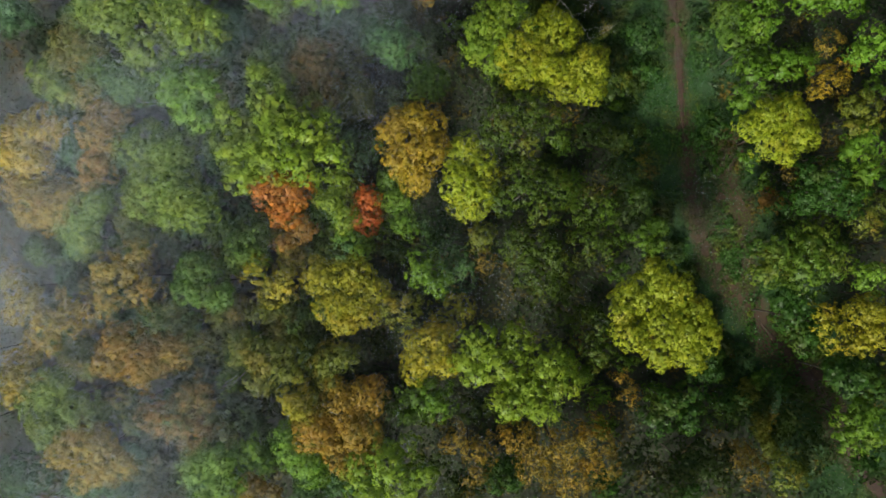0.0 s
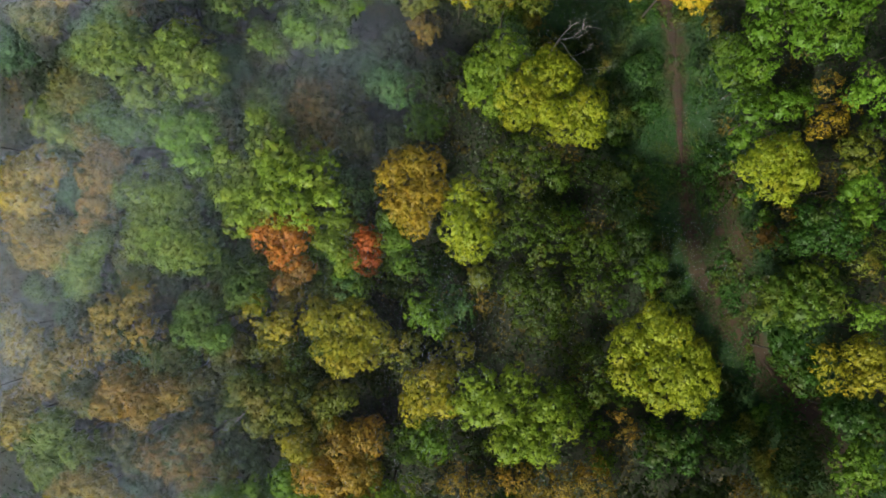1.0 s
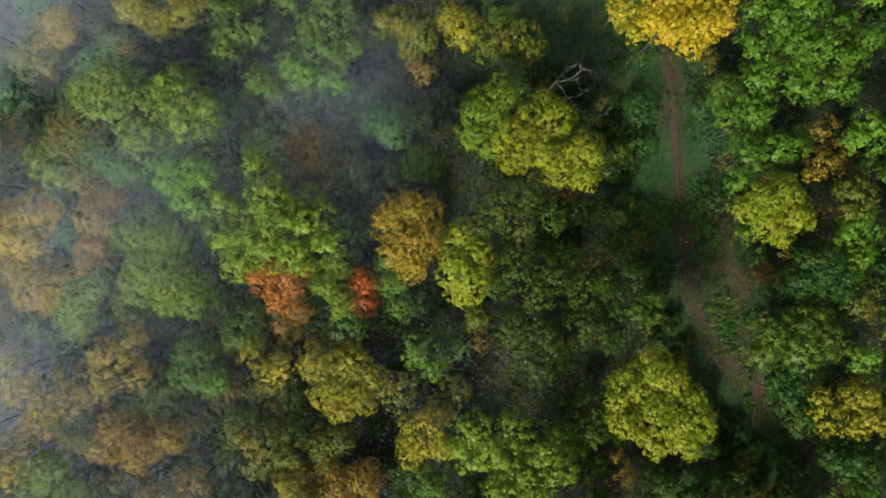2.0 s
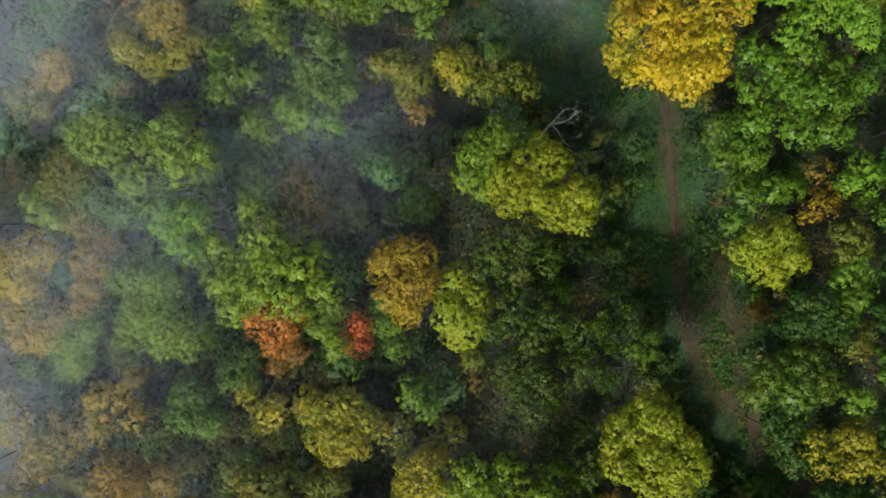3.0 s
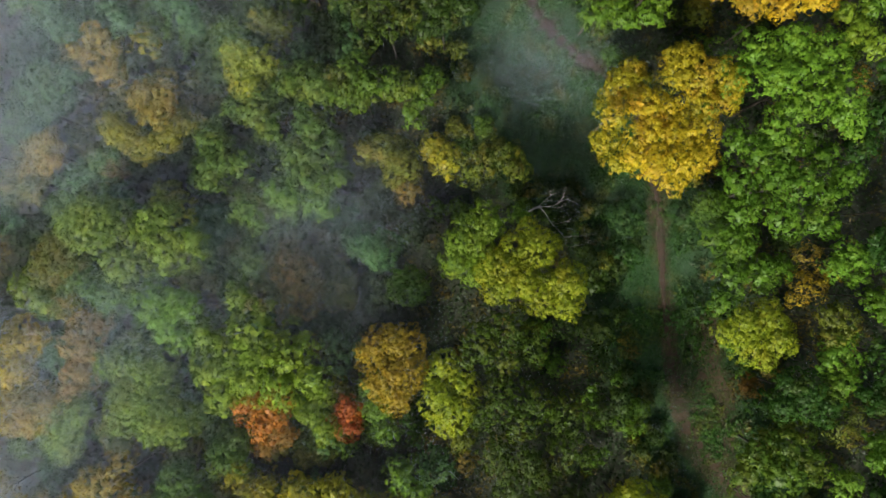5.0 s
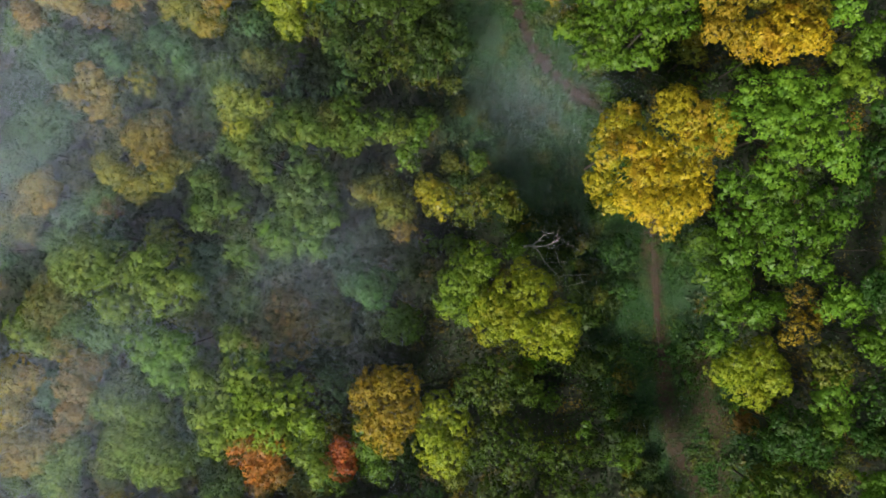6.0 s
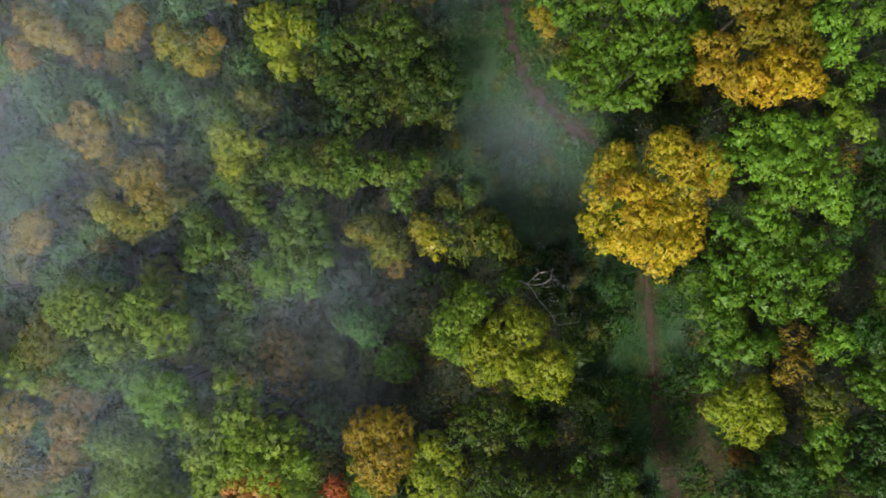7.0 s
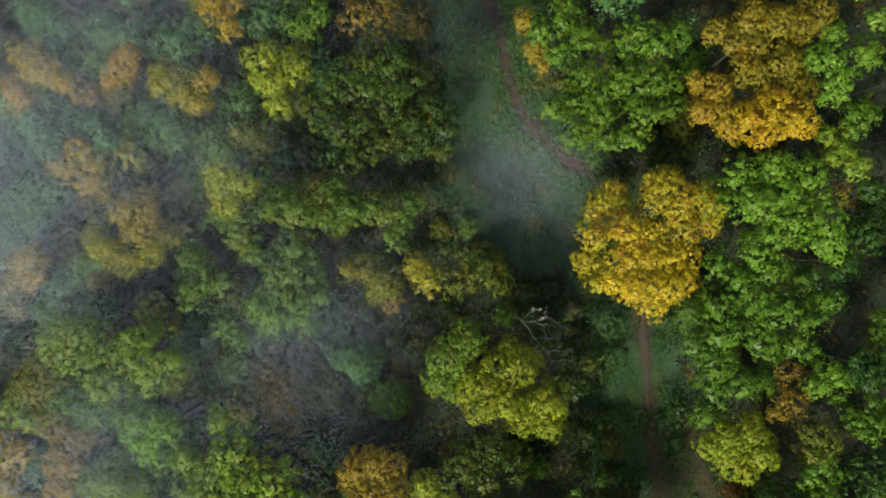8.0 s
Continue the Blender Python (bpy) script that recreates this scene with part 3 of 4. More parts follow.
crowned_tree(-40.4, 35.8, 11, "teal", "dense", (0.6, 0.6, 2.4), (-1.5, -1.2, 2.4), (2.6, 1.7, 1.5))
crowned_tree(19.7, 34.9, 15.5, "gilt", "dense", (-0.1, 2.3, 2.0), (1.3, 3.7, 1.6), (-0.9, -0.4, 1.7), (-1.4, -3.1, 1.7), (-0.3, -5.3, 1.5), (1.8, 1.8, 1.6))
crowned_tree(46.4, 34.8, 14, "deep", "tufted", (-0.0, 0.0, 2.0))
crowned_tree(-15.5, 34.6, 15, "moss", "tufted", (-0.1, -0.2, 2.1), (1.0, -1.6, 1.5), (-1.2, 0.6, 1.5), (0.4, 1.7, 1.5))
crowned_tree(-28.7, 33.1, 12, "yellow", "dense", (-3.6, 1.0, 1.6), (-1.9, -0.2, 1.7), (0.1, -1.1, 1.8), (2.4, -0.2, 1.6), (3.6, 1.3, 1.5))
crowned_tree(44.5, 31.8, 13, "deep", "tufted", (-0.0, 0.0, 2.0))
crowned_tree(23.7, 31.5, 17.5, "amber", "dense", (-1.8, 0.8, 2.3), (0.6, 0.8, 2.4), (2.7, 0.8, 2.0), (-1.2, -2.1, 2.0), (1.4, -2.1, 2.0), (0.3, -3.9, 1.5), (-3.3, -1.3, 1.6), (3.2, -1.3, 1.5), (-2.0, 3.2, 1.7), (0.1, 3.5, 1.7))
crowned_tree(-38.9, 31, 12, "tan", "dense", (-0.3, 0.5, 1.7), (0.5, 1.0, 1.6), (-1.2, -1.3, 1.6), (1.1, -0.7, 1.4))
crowned_tree(-3.3, 30.7, 14, "olive", "dense", (-0.3, 0.6, 2.0), (1.3, -0.8, 2.0), (-2.0, 0.3, 1.4))
crowned_tree(2, 30.7, 14, "yellow", "dense", (-0.1, 0.3, 1.4), (0.5, -0.8, 1.6), (-0.9, 0.9, 1.1))
crowned_tree(-19.7, 30.3, 15, "moss", "tufted", (-1.1, 1.9, 1.6), (0.2, -0.0, 2.0), (1.9, -0.3, 1.6), (-0.9, -1.7, 1.6))
crowned_tree(7, 30.3, 12, "olive", "open", (-0.4, 0.0, 2.0), (1.3, 1.2, 1.8), (2.4, -0.6, 1.7), (-1.6, -1.1, 1.6), (-2.7, 0.0, 1.5))
crowned_tree(-10.4, 30.2, 15, "moss", "tufted", (-0.3, 2.8, 1.8), (-2.2, 0.3, 1.8), (0.3, 0.3, 2.1), (1.4, 2.2, 1.4), (-0.3, -1.9, 1.8), (1.9, -1.9, 1.9), (-1.4, -1.3, 1.4))
crowned_tree(-32.7, 29.4, 9, "rust", "thin", (0.0, 0.0, 1.5))
crowned_tree(-41.6, 28.2, 12, "olive", "dense", (-0.8, 0.4, 2.1), (1.5, -0.8, 1.5))
crowned_tree(-1.6, 27.9, 9, "brown", "open", (-0.0, 0.0, 2.1))
crowned_tree(34.5, 27.1, 18, "green", "tufted", (-3.9, 0.7, 2.2), (-0.7, 1.2, 2.2), (1.9, 0.2, 2.5), (4.5, -0.1, 2.2), (6.1, 0.9, 1.7), (-3.3, -2.2, 2.5), (0.3, -2.7, 2.5), (3.5, -3.2, 1.8), (-3.9, -4.8, 2.0), (-2.3, 3.0, 1.7), (0.8, 3.5, 2.0), (-4.1, 4.6, 1.8), (4.5, 3.0, 1.7))
crowned_tree(-12.7, 26.3, 13, "fresh", "tufted", (-2.1, 0.7, 1.5), (-0.7, -0.2, 1.7), (2.2, -0.4, 1.7))
crowned_tree(-26.2, 26, 10, "lime", "open", (-0.9, 0.6, 1.8), (0.9, -0.6, 1.8))
crowned_tree(31.9, 25.8, 7, "green", "dense", (-0.0, -0.0, 2.4))
crowned_shrub(30.3, 25.3, 3, "deep", "open", (0.0, 0.0, 2.1))
crowned_tree(-17.4, 25.1, 13, "green", "open", (-0.5, 0.5, 1.7), (0.6, -0.7, 1.6))
crowned_shrub(23.8, 24.7, 3, "deep", "open", (0.0, -0.0, 2.4))
crowned_tree(-30.9, 22.7, 16, "spring", "tufted", (-0.8, 1.8, 2.9), (-3.0, 1.0, 2.3), (-1.1, -0.0, 2.6), (1.6, -2.7, 2.8), (2.9, -0.0, 2.4))
crowned_tree(-24.4, 22.3, 16, "spring", "tufted", (-0.1, -1.0, 2.6), (2.1, -0.2, 1.7), (-1.4, 2.0, 2.0))
crowned_tree(32.9, 21.7, 9, "green", "tufted", (-0.8, 0.8, 2.1), (1.0, -1.0, 1.8))
crowned_tree(5.3, 21.5, 14, "spring", "dense", (-0.4, 0.5, 2.7), (0.5, -2.2, 2.1), (-1.7, -1.4, 1.8), (1.3, 2.2, 2.3))
crowned_tree(-5.3, 21.3, 11, "teal", "dense", (0.0, 0.0, 2.8))
crowned_shrub(23.3, 20.9, 2.5, "deep", "open", (0.0, 0.0, 1.9))
crowned_tree(39.1, 20.7, 13, "bronze", "thin", (0.0, -0.0, 1.5))
crowned_tree(42.6, 19.9, 14, "fresh", "tufted", (0.4, 0.2, 2.1), (-1.0, -0.6, 1.3))
crowned_tree(-36.5, 19.8, 14, "olive", "dense", (0.4, 0.6, 2.5), (-0.9, -1.1, 1.8))
crowned_tree(10.9, 18.4, 15.5, "lime", "dense", (-0.1, 3.1, 2.7), (-2.8, 0.7, 2.7), (1.0, -1.5, 2.7), (3.4, -0.4, 2.2), (3.4, -2.5, 1.7), (-1.2, -0.5, 2.4), (-3.1, -1.2, 1.4))
crowned_tree(34.1, 18.2, 12, "green", "tufted", (-1.5, 0.2, 2.2), (1.1, 0.5, 2.2), (-2.6, -2.6, 1.6), (3.1, 1.1, 1.7))
crowned_tree(-12.7, 18, 13, "brown", "open", (-0.0, 0.4, 2.5), (0.5, -1.8, 2.1), (-0.9, 2.1, 1.5))
crowned_tree(-1.5, 17.6, 11, "green", "dense", (-0.0, -0.0, 2.2))
crowned_tree(-33.4, 17.3, 13, "green", "dense", (-1.3, 0.6, 2.3), (1.5, -0.7, 2.2))
crowned_tree(39.8, 17.2, 12, "gold", "thin", (-0.0, 0.1, 1.8), (-1.5, -1.1, 1.2), (1.4, 0.7, 1.2))
crowned_tree(-38.7, 16.9, 14, "spring", "tufted", (-0.7, 0.7, 2.0), (0.6, -0.7, 2.0))
crowned_tree(-35.6, 15.6, 13, "tan", "thin", (0.0, 0.0, 1.5))
crowned_tree(-24.5, 14.9, 16, "fresh", "tufted", (-1.6, 1.1, 2.4), (0.0, -1.1, 2.3), (1.4, 0.8, 2.2), (1.4, -2.2, 1.4))
crowned_shrub(31.8, 14.1, 2.5, "deep", "open", (-0.0, -0.0, 1.9))
crowned_tree(42, 13.6, 13, "olive", "tufted", (0.2, 0.6, 2.0), (-0.3, -1.1, 1.6))
crowned_shrub(16.2, 13, 6, "dark", "open", (0.0, -0.0, 2.0))
crowned_shrub(20, 12.6, 6, "dark", "tufted", (-0.0, 0.0, 2.3))
crowned_tree(34.9, 12.4, 12, "lime", "dense", (-1.2, 1.2, 2.1), (1.1, 1.5, 2.2), (2.3, -0.5, 2.1), (-0.9, -1.1, 2.2), (-3.2, 0.3, 1.6), (0.8, -2.3, 1.5))
crowned_tree(8, 11.6, 16, "oak", "glint", (-2.1, 0.6, 2.2), (0.6, 1.4, 2.2), (3.0, 0.1, 2.2), (0.0, -1.3, 2.4), (-3.2, -0.8, 1.4))
crowned_tree(-13.8, 11.5, 18, "spring", "tufted", (-1.6, 2.1, 2.7), (1.6, -0.2, 2.8), (0.8, -3.1, 2.2), (3.6, -2.3, 1.7), (-3.4, 5.2, 1.4), (-1.3, -0.2, 2.2))
crowned_tree(-34.7, 10.8, 13, "bronze", "dense", (0.5, 2.6, 2.1), (-0.0, 0.6, 2.1), (-0.3, -2.2, 1.9), (-0.9, -3.9, 1.2))
crowned_tree(-42, 10.6, 14, "amber", "dense", (-0.2, 0.6, 2.4), (2.0, 1.4, 2.3), (0.6, -1.6, 2.1), (-2.2, -0.5, 2.4))
crowned_tree(-38.5, 10.6, 11, "teal", "dense", (0.0, -0.0, 2.4))
crowned_tree(42.6, 10.5, 13, "fresh", "tufted", (0.5, 0.3, 2.2), (-0.9, -0.5, 1.6))
crowned_tree(-8.5, 10.3, 9, "teal", "open", (0.0, 0.0, 2.6))
crowned_tree(-2.7, 10, 16.5, "gold", "dense", (-1.6, 1.6, 2.3), (0.8, 2.1, 2.2), (0.3, -0.8, 2.6), (-1.3, -1.9, 1.6), (0.5, -3.2, 1.6), (1.6, -0.0, 1.9))
crowned_tree(43.1, 10, 9, "brown", "thin", (0.0, 0.0, 1.7))
crowned_shrub(31.4, 9.9, 2.5, "deep", "open", (0.0, -0.0, 1.8))
crowned_tree(-18.3, 9.8, 17, "spring", "tufted", (0.3, 1.4, 2.5), (-1.6, -0.2, 2.0), (-0.5, -2.6, 2.0), (1.9, -1.0, 2.3), (-2.1, 3.0, 1.4))
crowned_tree(37.4, 8.6, 8, "brown", "thin", (-0.0, 0.0, 1.3))
crowned_shrub(20.5, 8.3, 5, "dark", "open", (-0.0, 0.0, 2.0))
crowned_tree(42.7, 7.2, 13, "green", "tufted", (0.4, 0.5, 1.8), (-0.7, -0.9, 1.4))
crowned_tree(2.7, 6.8, 15, "lime", "dense", (-0.3, 2.6, 2.0), (-0.8, -0.1, 2.3), (0.8, -1.2, 2.1), (-0.6, -2.6, 1.5), (1.1, 1.0, 1.8))
crowned_tree(-24.2, 6.7, 12, "teal", "open", (0.4, -0.9, 2.3), (-0.5, 1.4, 1.8))
crowned_tree(-26.9, 6.6, 16, "spring", "dense", (-2.4, 2.9, 2.6), (-1.9, -0.6, 2.6), (1.1, -1.1, 2.9), (0.5, 2.1, 2.8), (2.9, -2.7, 2.2), (0.5, -3.3, 1.7))
crowned_tree(39.1, 6.1, 13, "deep", "dense", (0.3, 0.2, 2.5), (2.0, -0.9, 2.0), (-1.4, 1.3, 1.8), (-1.9, -0.9, 1.7))
crowned_tree(8.6, 5.8, 15.5, "oak", "glint", (-0.5, 0.8, 2.7), (2.5, 0.3, 2.0), (-2.7, -0.3, 2.0), (1.1, -1.6, 2.0))
crowned_shrub(37.3, 5.6, 4, "rust", "dense", (0.0, -0.0, 1.4))
crowned_tree(-15.8, 5.4, 15, "orange", "tufted", (-1.5, 0.4, 2.0), (1.0, 0.4, 2.2), (0.5, -1.5, 1.6))
crowned_tree(-10.2, 5.1, 13.5, "spring", "dense", (-0.5, 0.0, 1.9), (0.1, 2.0, 1.5), (0.6, -1.9, 1.5))
crowned_tree(-40.4, 4.8, 13, "tan", "dense", (-0.3, -0.7, 2.9), (-2.0, 0.9, 2.1), (2.0, 0.4, 2.3))
crowned_tree(20.5, 4.7, 10, "dark", "open", (-0.5, -0.5, 2.2), (0.7, 0.7, 1.8))
crowned_tree(-4.4, 4.6, 12, "green", "dense", (0.0, 0.1, 2.1), (-0.8, 2.4, 1.5), (0.6, -1.9, 1.8))
crowned_tree(15.2, 4.4, 13, "oak", "glint", (0.5, 0.2, 2.3), (-1.2, -0.6, 1.5))
crowned_tree(37.1, 4.3, 9, "deep", "open", (0.0, 0.0, 1.8))
crowned_tree(-7.7, 3.8, 12.5, "red", "dense", (-0.0, -0.6, 1.9), (0.3, 1.4, 1.2))
crowned_tree(43.3, 3.6, 13, "olive", "thin", (-0.5, -0.7, 2.0), (0.6, 1.0, 1.7))
crowned_tree(-36.5, 3.1, 12.5, "spring", "dense", (-0.5, 0.1, 2.7), (1.2, 1.8, 2.1), (-0.5, -2.1, 2.1))
crowned_tree(-31.2, 2.1, 12, "olive", "tufted", (-0.4, 0.6, 1.7), (0.5, -0.8, 1.5))
crowned_tree(-15.1, 1.6, 11, "rust", "dense", (0.8, 0.5, 1.6), (-1.3, -0.9, 1.2))
crowned_tree(4.1, 1.3, 10, "olive", "dense", (-0.0, -0.0, 1.5))
crowned_tree(-19.8, 0.5, 12, "green", "dense", (0.3, 1.0, 2.1), (-0.3, -1.0, 2.2))
crowned_tree(15.6, 0.5, 13, "oak", "glint", (-0.4, 0.2, 2.4), (1.0, -0.4, 1.5))
crowned_tree(37.2, -0.8, 12.5, "moss", "tufted", (-2.0, 0.9, 2.3), (1.4, 1.5, 2.6), (0.3, -1.4, 2.6), (-3.1, -1.4, 1.9), (3.1, -0.2, 2.0))
crowned_tree(9.7, -0.9, 14, "oak", "glint", (-0.3, 1.0, 3.0), (0.2, -2.3, 2.6), (1.6, 0.2, 2.3), (-2.0, 1.6, 2.0))
crowned_tree(4.7, -1.1, 9, "brown", "thin", (0.0, 0.0, 1.5))
crowned_tree(1.5, -1.6, 10, "teal", "open", (0.2, -0.7, 2.4), (-0.4, 1.1, 1.8))
crowned_tree(-1.4, -2.4, 13, "green", "tufted", (-0.3, 0.5, 2.2), (0.8, -0.9, 1.6))
crowned_tree(43.5, -2.8, 12, "fresh", "dense", (-0.0, 0.0, 1.8))
crowned_tree(-32, -3, 14, "tan", "open", (-0.2, 0.9, 2.7), (-1.9, -1.9, 2.4), (2.0, -1.1, 2.1), (1.4, 2.6, 1.8))
crowned_tree(-17.1, -3.3, 13, "yellow", "open", (0.4, -0.8, 2.1), (1.5, 0.0, 1.7), (-2.1, 1.2, 1.7))
crowned_tree(-23.7, -3.5, 14, "green", "dense", (-0.5, 1.4, 2.4), (0.9, -1.1, 2.1), (-1.3, -0.3, 1.8), (2.3, -0.8, 1.2))
crowned_tree(-43.7, -4, 13, "tan", "open", (0.8, -1.0, 2.7), (-0.9, 1.3, 2.4))
crowned_tree(-9.2, -4.3, 16, "yellow", "dense", (-2.4, 1.7, 2.1), (0.6, 1.7, 2.3), (-0.5, -1.0, 2.4), (1.4, -1.5, 1.9), (0.0, -2.8, 1.4), (2.4, 0.6, 1.6))
crowned_tree(-4.2, -5.9, 11, "olive", "open", (0.6, -0.1, 2.4), (-1.1, 0.2, 1.7))
crowned_tree(1.2, -6.7, 12, "yellow", "open", (0.5, 0.8, 2.0), (-0.7, -1.2, 1.7))
crowned_tree(21.4, -6.7, 17, "lime", "dense", (-2.4, 2.0, 2.3), (0.2, 2.6, 2.4), (-3.0, -1.1, 2.1), (-0.3, -0.6, 2.6), (2.3, -1.1, 2.4), (4.3, -1.6, 1.6), (2.6, -3.2, 1.9), (-0.3, -3.2, 1.9), (-4.0, 1.0, 1.5), (2.9, 1.0, 1.6), (-0.8, 4.2, 1.6))
crowned_tree(36.7, -7.1, 12, "deep", "tufted", (-0.1, 0.3, 2.3), (1.1, -2.0, 2.0), (-1.2, 2.1, 1.7))
crowned_tree(-39.3, -7.4, 13, "tan", "open", (0.3, 0.7, 2.9), (-0.8, -1.5, 2.1))
crowned_tree(38.9, -7.6, 13, "yellow", "open", (0.5, -0.8, 1.7), (-0.6, 0.9, 1.4))
crowned_tree(-26.5, -7.8, 13, "olive", "open", (-0.6, 0.6, 2.7), (1.1, -1.1, 2.0))
crowned_tree(43.1, -8, 13, "yellow", "dense", (-0.3, 1.3, 2.0), (0.8, -0.4, 2.0), (-0.9, -1.5, 1.6))
crowned_tree(14.7, -8.2, 12, "oak", "glint", (0.4, 0.3, 2.3), (1.3, -2.0, 1.7), (-2.2, 1.4, 1.7))
crowned_tree(-29.9, -10.4, 15, "bronze", "dense", (-1.8, 1.2, 2.2), (-2.6, -0.4, 1.9), (0.9, -0.4, 2.5), (3.1, 0.7, 1.9), (0.4, -1.9, 1.6))
crowned_tree(-1.3, -10.4, 14, "yellow", "dense", (-0.4, 0.2, 2.3), (0.7, 1.6, 1.7), (-1.5, -1.2, 1.7), (1.8, -1.2, 1.5))
crowned_tree(-17.3, -11, 14, "olive", "tufted", (-2.7, 1.1, 2.0), (0.0, 0.0, 2.5), (1.7, 1.1, 2.0), (-1.1, -2.2, 1.7), (2.3, -1.1, 1.7))
crowned_tree(-11, -11.6, 13, "olive", "dense", (-0.3, 0.1, 2.1), (0.8, 1.0, 1.7), (-0.3, -1.8, 1.4))
crowned_tree(7, -12, 17, "spring", "tufted", (0.9, -1.6, 2.6), (3.5, 1.0, 2.4), (2.5, -3.2, 1.9), (4.6, -1.1, 2.1), (-1.2, 1.0, 2.4), (-3.3, -0.0, 2.1), (-3.3, 2.6, 2.4), (-0.2, 3.1, 1.9), (-0.7, -2.7, 1.9), (-4.4, 1.0, 1.6))
crowned_shrub(35, -13, 1.6, "teal", "open", (0.0, -0.0, 1.5))
crowned_tree(42, -13.2, 13, "deep", "tufted", (-0.3, 0.3, 2.3), (1.4, -0.8, 2.0), (-2.0, 0.9, 1.4))
crowned_tree(19.2, -14.7, 10, "bronze", "thin", (0.2, -0.6, 1.5), (-0.4, 1.2, 1.0))
crowned_tree(-1.8, -15.3, 13, "green", "tufted", (-0.5, 0.7, 2.2), (1.2, -0.1, 2.0), (-1.1, -1.5, 1.4))
crowned_tree(-14.1, -15.5, 14, "yellow", "dense", (-0.4, 0.3, 1.8), (0.7, -0.5, 1.3))
crowned_tree(-38.4, -15.7, 14, "spring", "dense", (-1.6, 0.3, 2.3), (0.0, 1.9, 2.0), (-0.8, -2.0, 2.0), (2.3, -0.3, 2.3))
crowned_tree(23.7, -15.9, 13, "deep", "tufted", (-0.6, 0.2, 2.3), (1.1, 1.3, 2.0), (1.6, -0.9, 1.7), (-1.8, -1.5, 1.7))
crowned_tree(-32.5, -16.5, 12, "olive", "open", (-0.2, 0.6, 2.3), (0.4, -1.2, 1.7))
crowned_tree(-26.1, -17, 13, "brown", "open", (0.1, -0.9, 2.3), (1.8, -1.5, 1.7), (-2.7, 0.2, 2.1), (1.2, 1.9, 2.1))
crowned_tree(-9.4, -17.6, 15, "bronze", "dense", (-0.5, 2.7, 2.2), (2.3, 3.0, 2.1), (-2.7, -0.3, 2.3), (0.6, -0.3, 2.5), (2.0, -2.0, 1.9), (-1.0, -2.0, 1.8), (0.1, -3.6, 1.6))
crowned_shrub(41.1, -17.6, 5, "dark", "open", (-0.0, -0.0, 2.7))
crowned_tree(42.7, -17.9, 13, "green", "tufted", (-0.5, 0.5, 2.3), (1.2, -1.2, 2.0), (-1.6, -1.2, 1.7), (0.7, 1.7, 1.7))
crowned_tree(11.8, -20.3, 15, "bronze", "thin", (-3.1, 1.3, 2.5), (0.2, 0.7, 2.7), (2.9, 1.3, 2.5), (-2.0, -1.4, 2.5), (1.3, -2.0, 2.5), (4.0, -1.4, 1.9), (-4.7, 1.8, 1.5))
crowned_tree(-35, -20.6, 14, "tan", "dense", (-1.1, 1.3, 2.3), (1.1, 0.7, 2.3), (-0.0, -1.5, 2.3), (-2.8, 0.2, 1.7), (2.8, -0.9, 1.7))
crowned_tree(-14.6, -20.7, 13, "fresh", "dense", (-0.7, 0.5, 2.1), (1.3, -1.2, 2.1), (-1.2, 1.6, 1.4))
crowned_tree(3, -21.3, 12, "bronze", "thin", (1.0, 0.2, 2.0), (0.4, -2.1, 1.6), (-1.9, 1.9, 1.6))
crowned_tree(-21.8, -21.7, 15, "fresh", "tufted", (-2.3, -0.0, 2.1), (0.2, 1.1, 2.2), (-0.6, -1.7, 2.2), (2.6, 1.6, 1.9), (1.0, -1.1, 1.6))
crowned_tree(-5.3, -22.1, 16, "spring", "tufted", (-2.3, 0.2, 2.3), (0.4, 1.3, 2.6), (2.0, -0.4, 2.2), (-1.7, -1.7, 2.2), (3.4, 0.2, 1.4))
crowned_tree(43.5, -22.2, 12, "deep", "tufted", (-0.0, -0.0, 1.8))
crowned_tree(20.6, -22.3, 10, "dark", "open", (0.0, -0.0, 2.1))
crowned_shrub(42.3, -22.7, 5, "dark", "open", (0.0, 0.0, 2.4))
crowned_tree(25.9, -22.9, 10, "dark", "tufted", (0.0, -0.0, 2.4))
crowned_tree(-44.2, -24, 12, "teal", "dense", (0.0, 0.0, 2.9))
crowned_shrub(34.4, -24, 5, "brown", "thin", (0.3, -0.6, 2.4), (-0.9, 1.3, 1.6))
crowned_tree(-18.5, -24.8, 12, "brown", "dense", (-1.0, 0.3, 1.7), (1.3, -0.3, 1.5))
crowned_tree(23.9, -25.1, 9, "dark", "open", (0.0, 0.0, 2.1))
crowned_shrub(39.2, -25.2, 5, "olive", "open", (-0.0, -0.0, 2.4))
# the wood round them, at the edges of the view
tree(-33.5, 61.6, 14.0, 3.41, "olive", "dense")
tree(-3.5, 61.4, 15.0, 3.47, "olive", "dense")
tree(1.5, 61.4, 14.0, 2.82, "green", "tufted")
tree(-38.9, 61.3, 14.0, 3.41, "teal", "dense")
tree(-15.2, 61.1, 15.0, 3.36, "yellow", "dense")
tree(-21.8, 61.0, 14.0, 3.41, "spring", "dense")
tree(-9.4, 60.8, 15.0, 3.36, "green", "tufted")
tree(39.1, 60.8, 16.0, 3.64, "green", "tufted")
tree(32.4, 60.7, 16.0, 3.41, "yellow", "dense")
tree(45.0, 60.7, 16.0, 3.30, "fresh", "tufted")
tree(26.3, 60.1, 16.0, 3.30, "green", "tufted")
tree(-27.2, 60.0, 15.0, 3.24, "teal", "tufted")
tree(16.1, 59.7, 15.0, 3.12, "green", "tufted")
tree(21.1, 58.5, 16.0, 3.30, "teal", "tufted")
tree(49.5, 50.1, 16.0, 2.85, "green", "tufted")
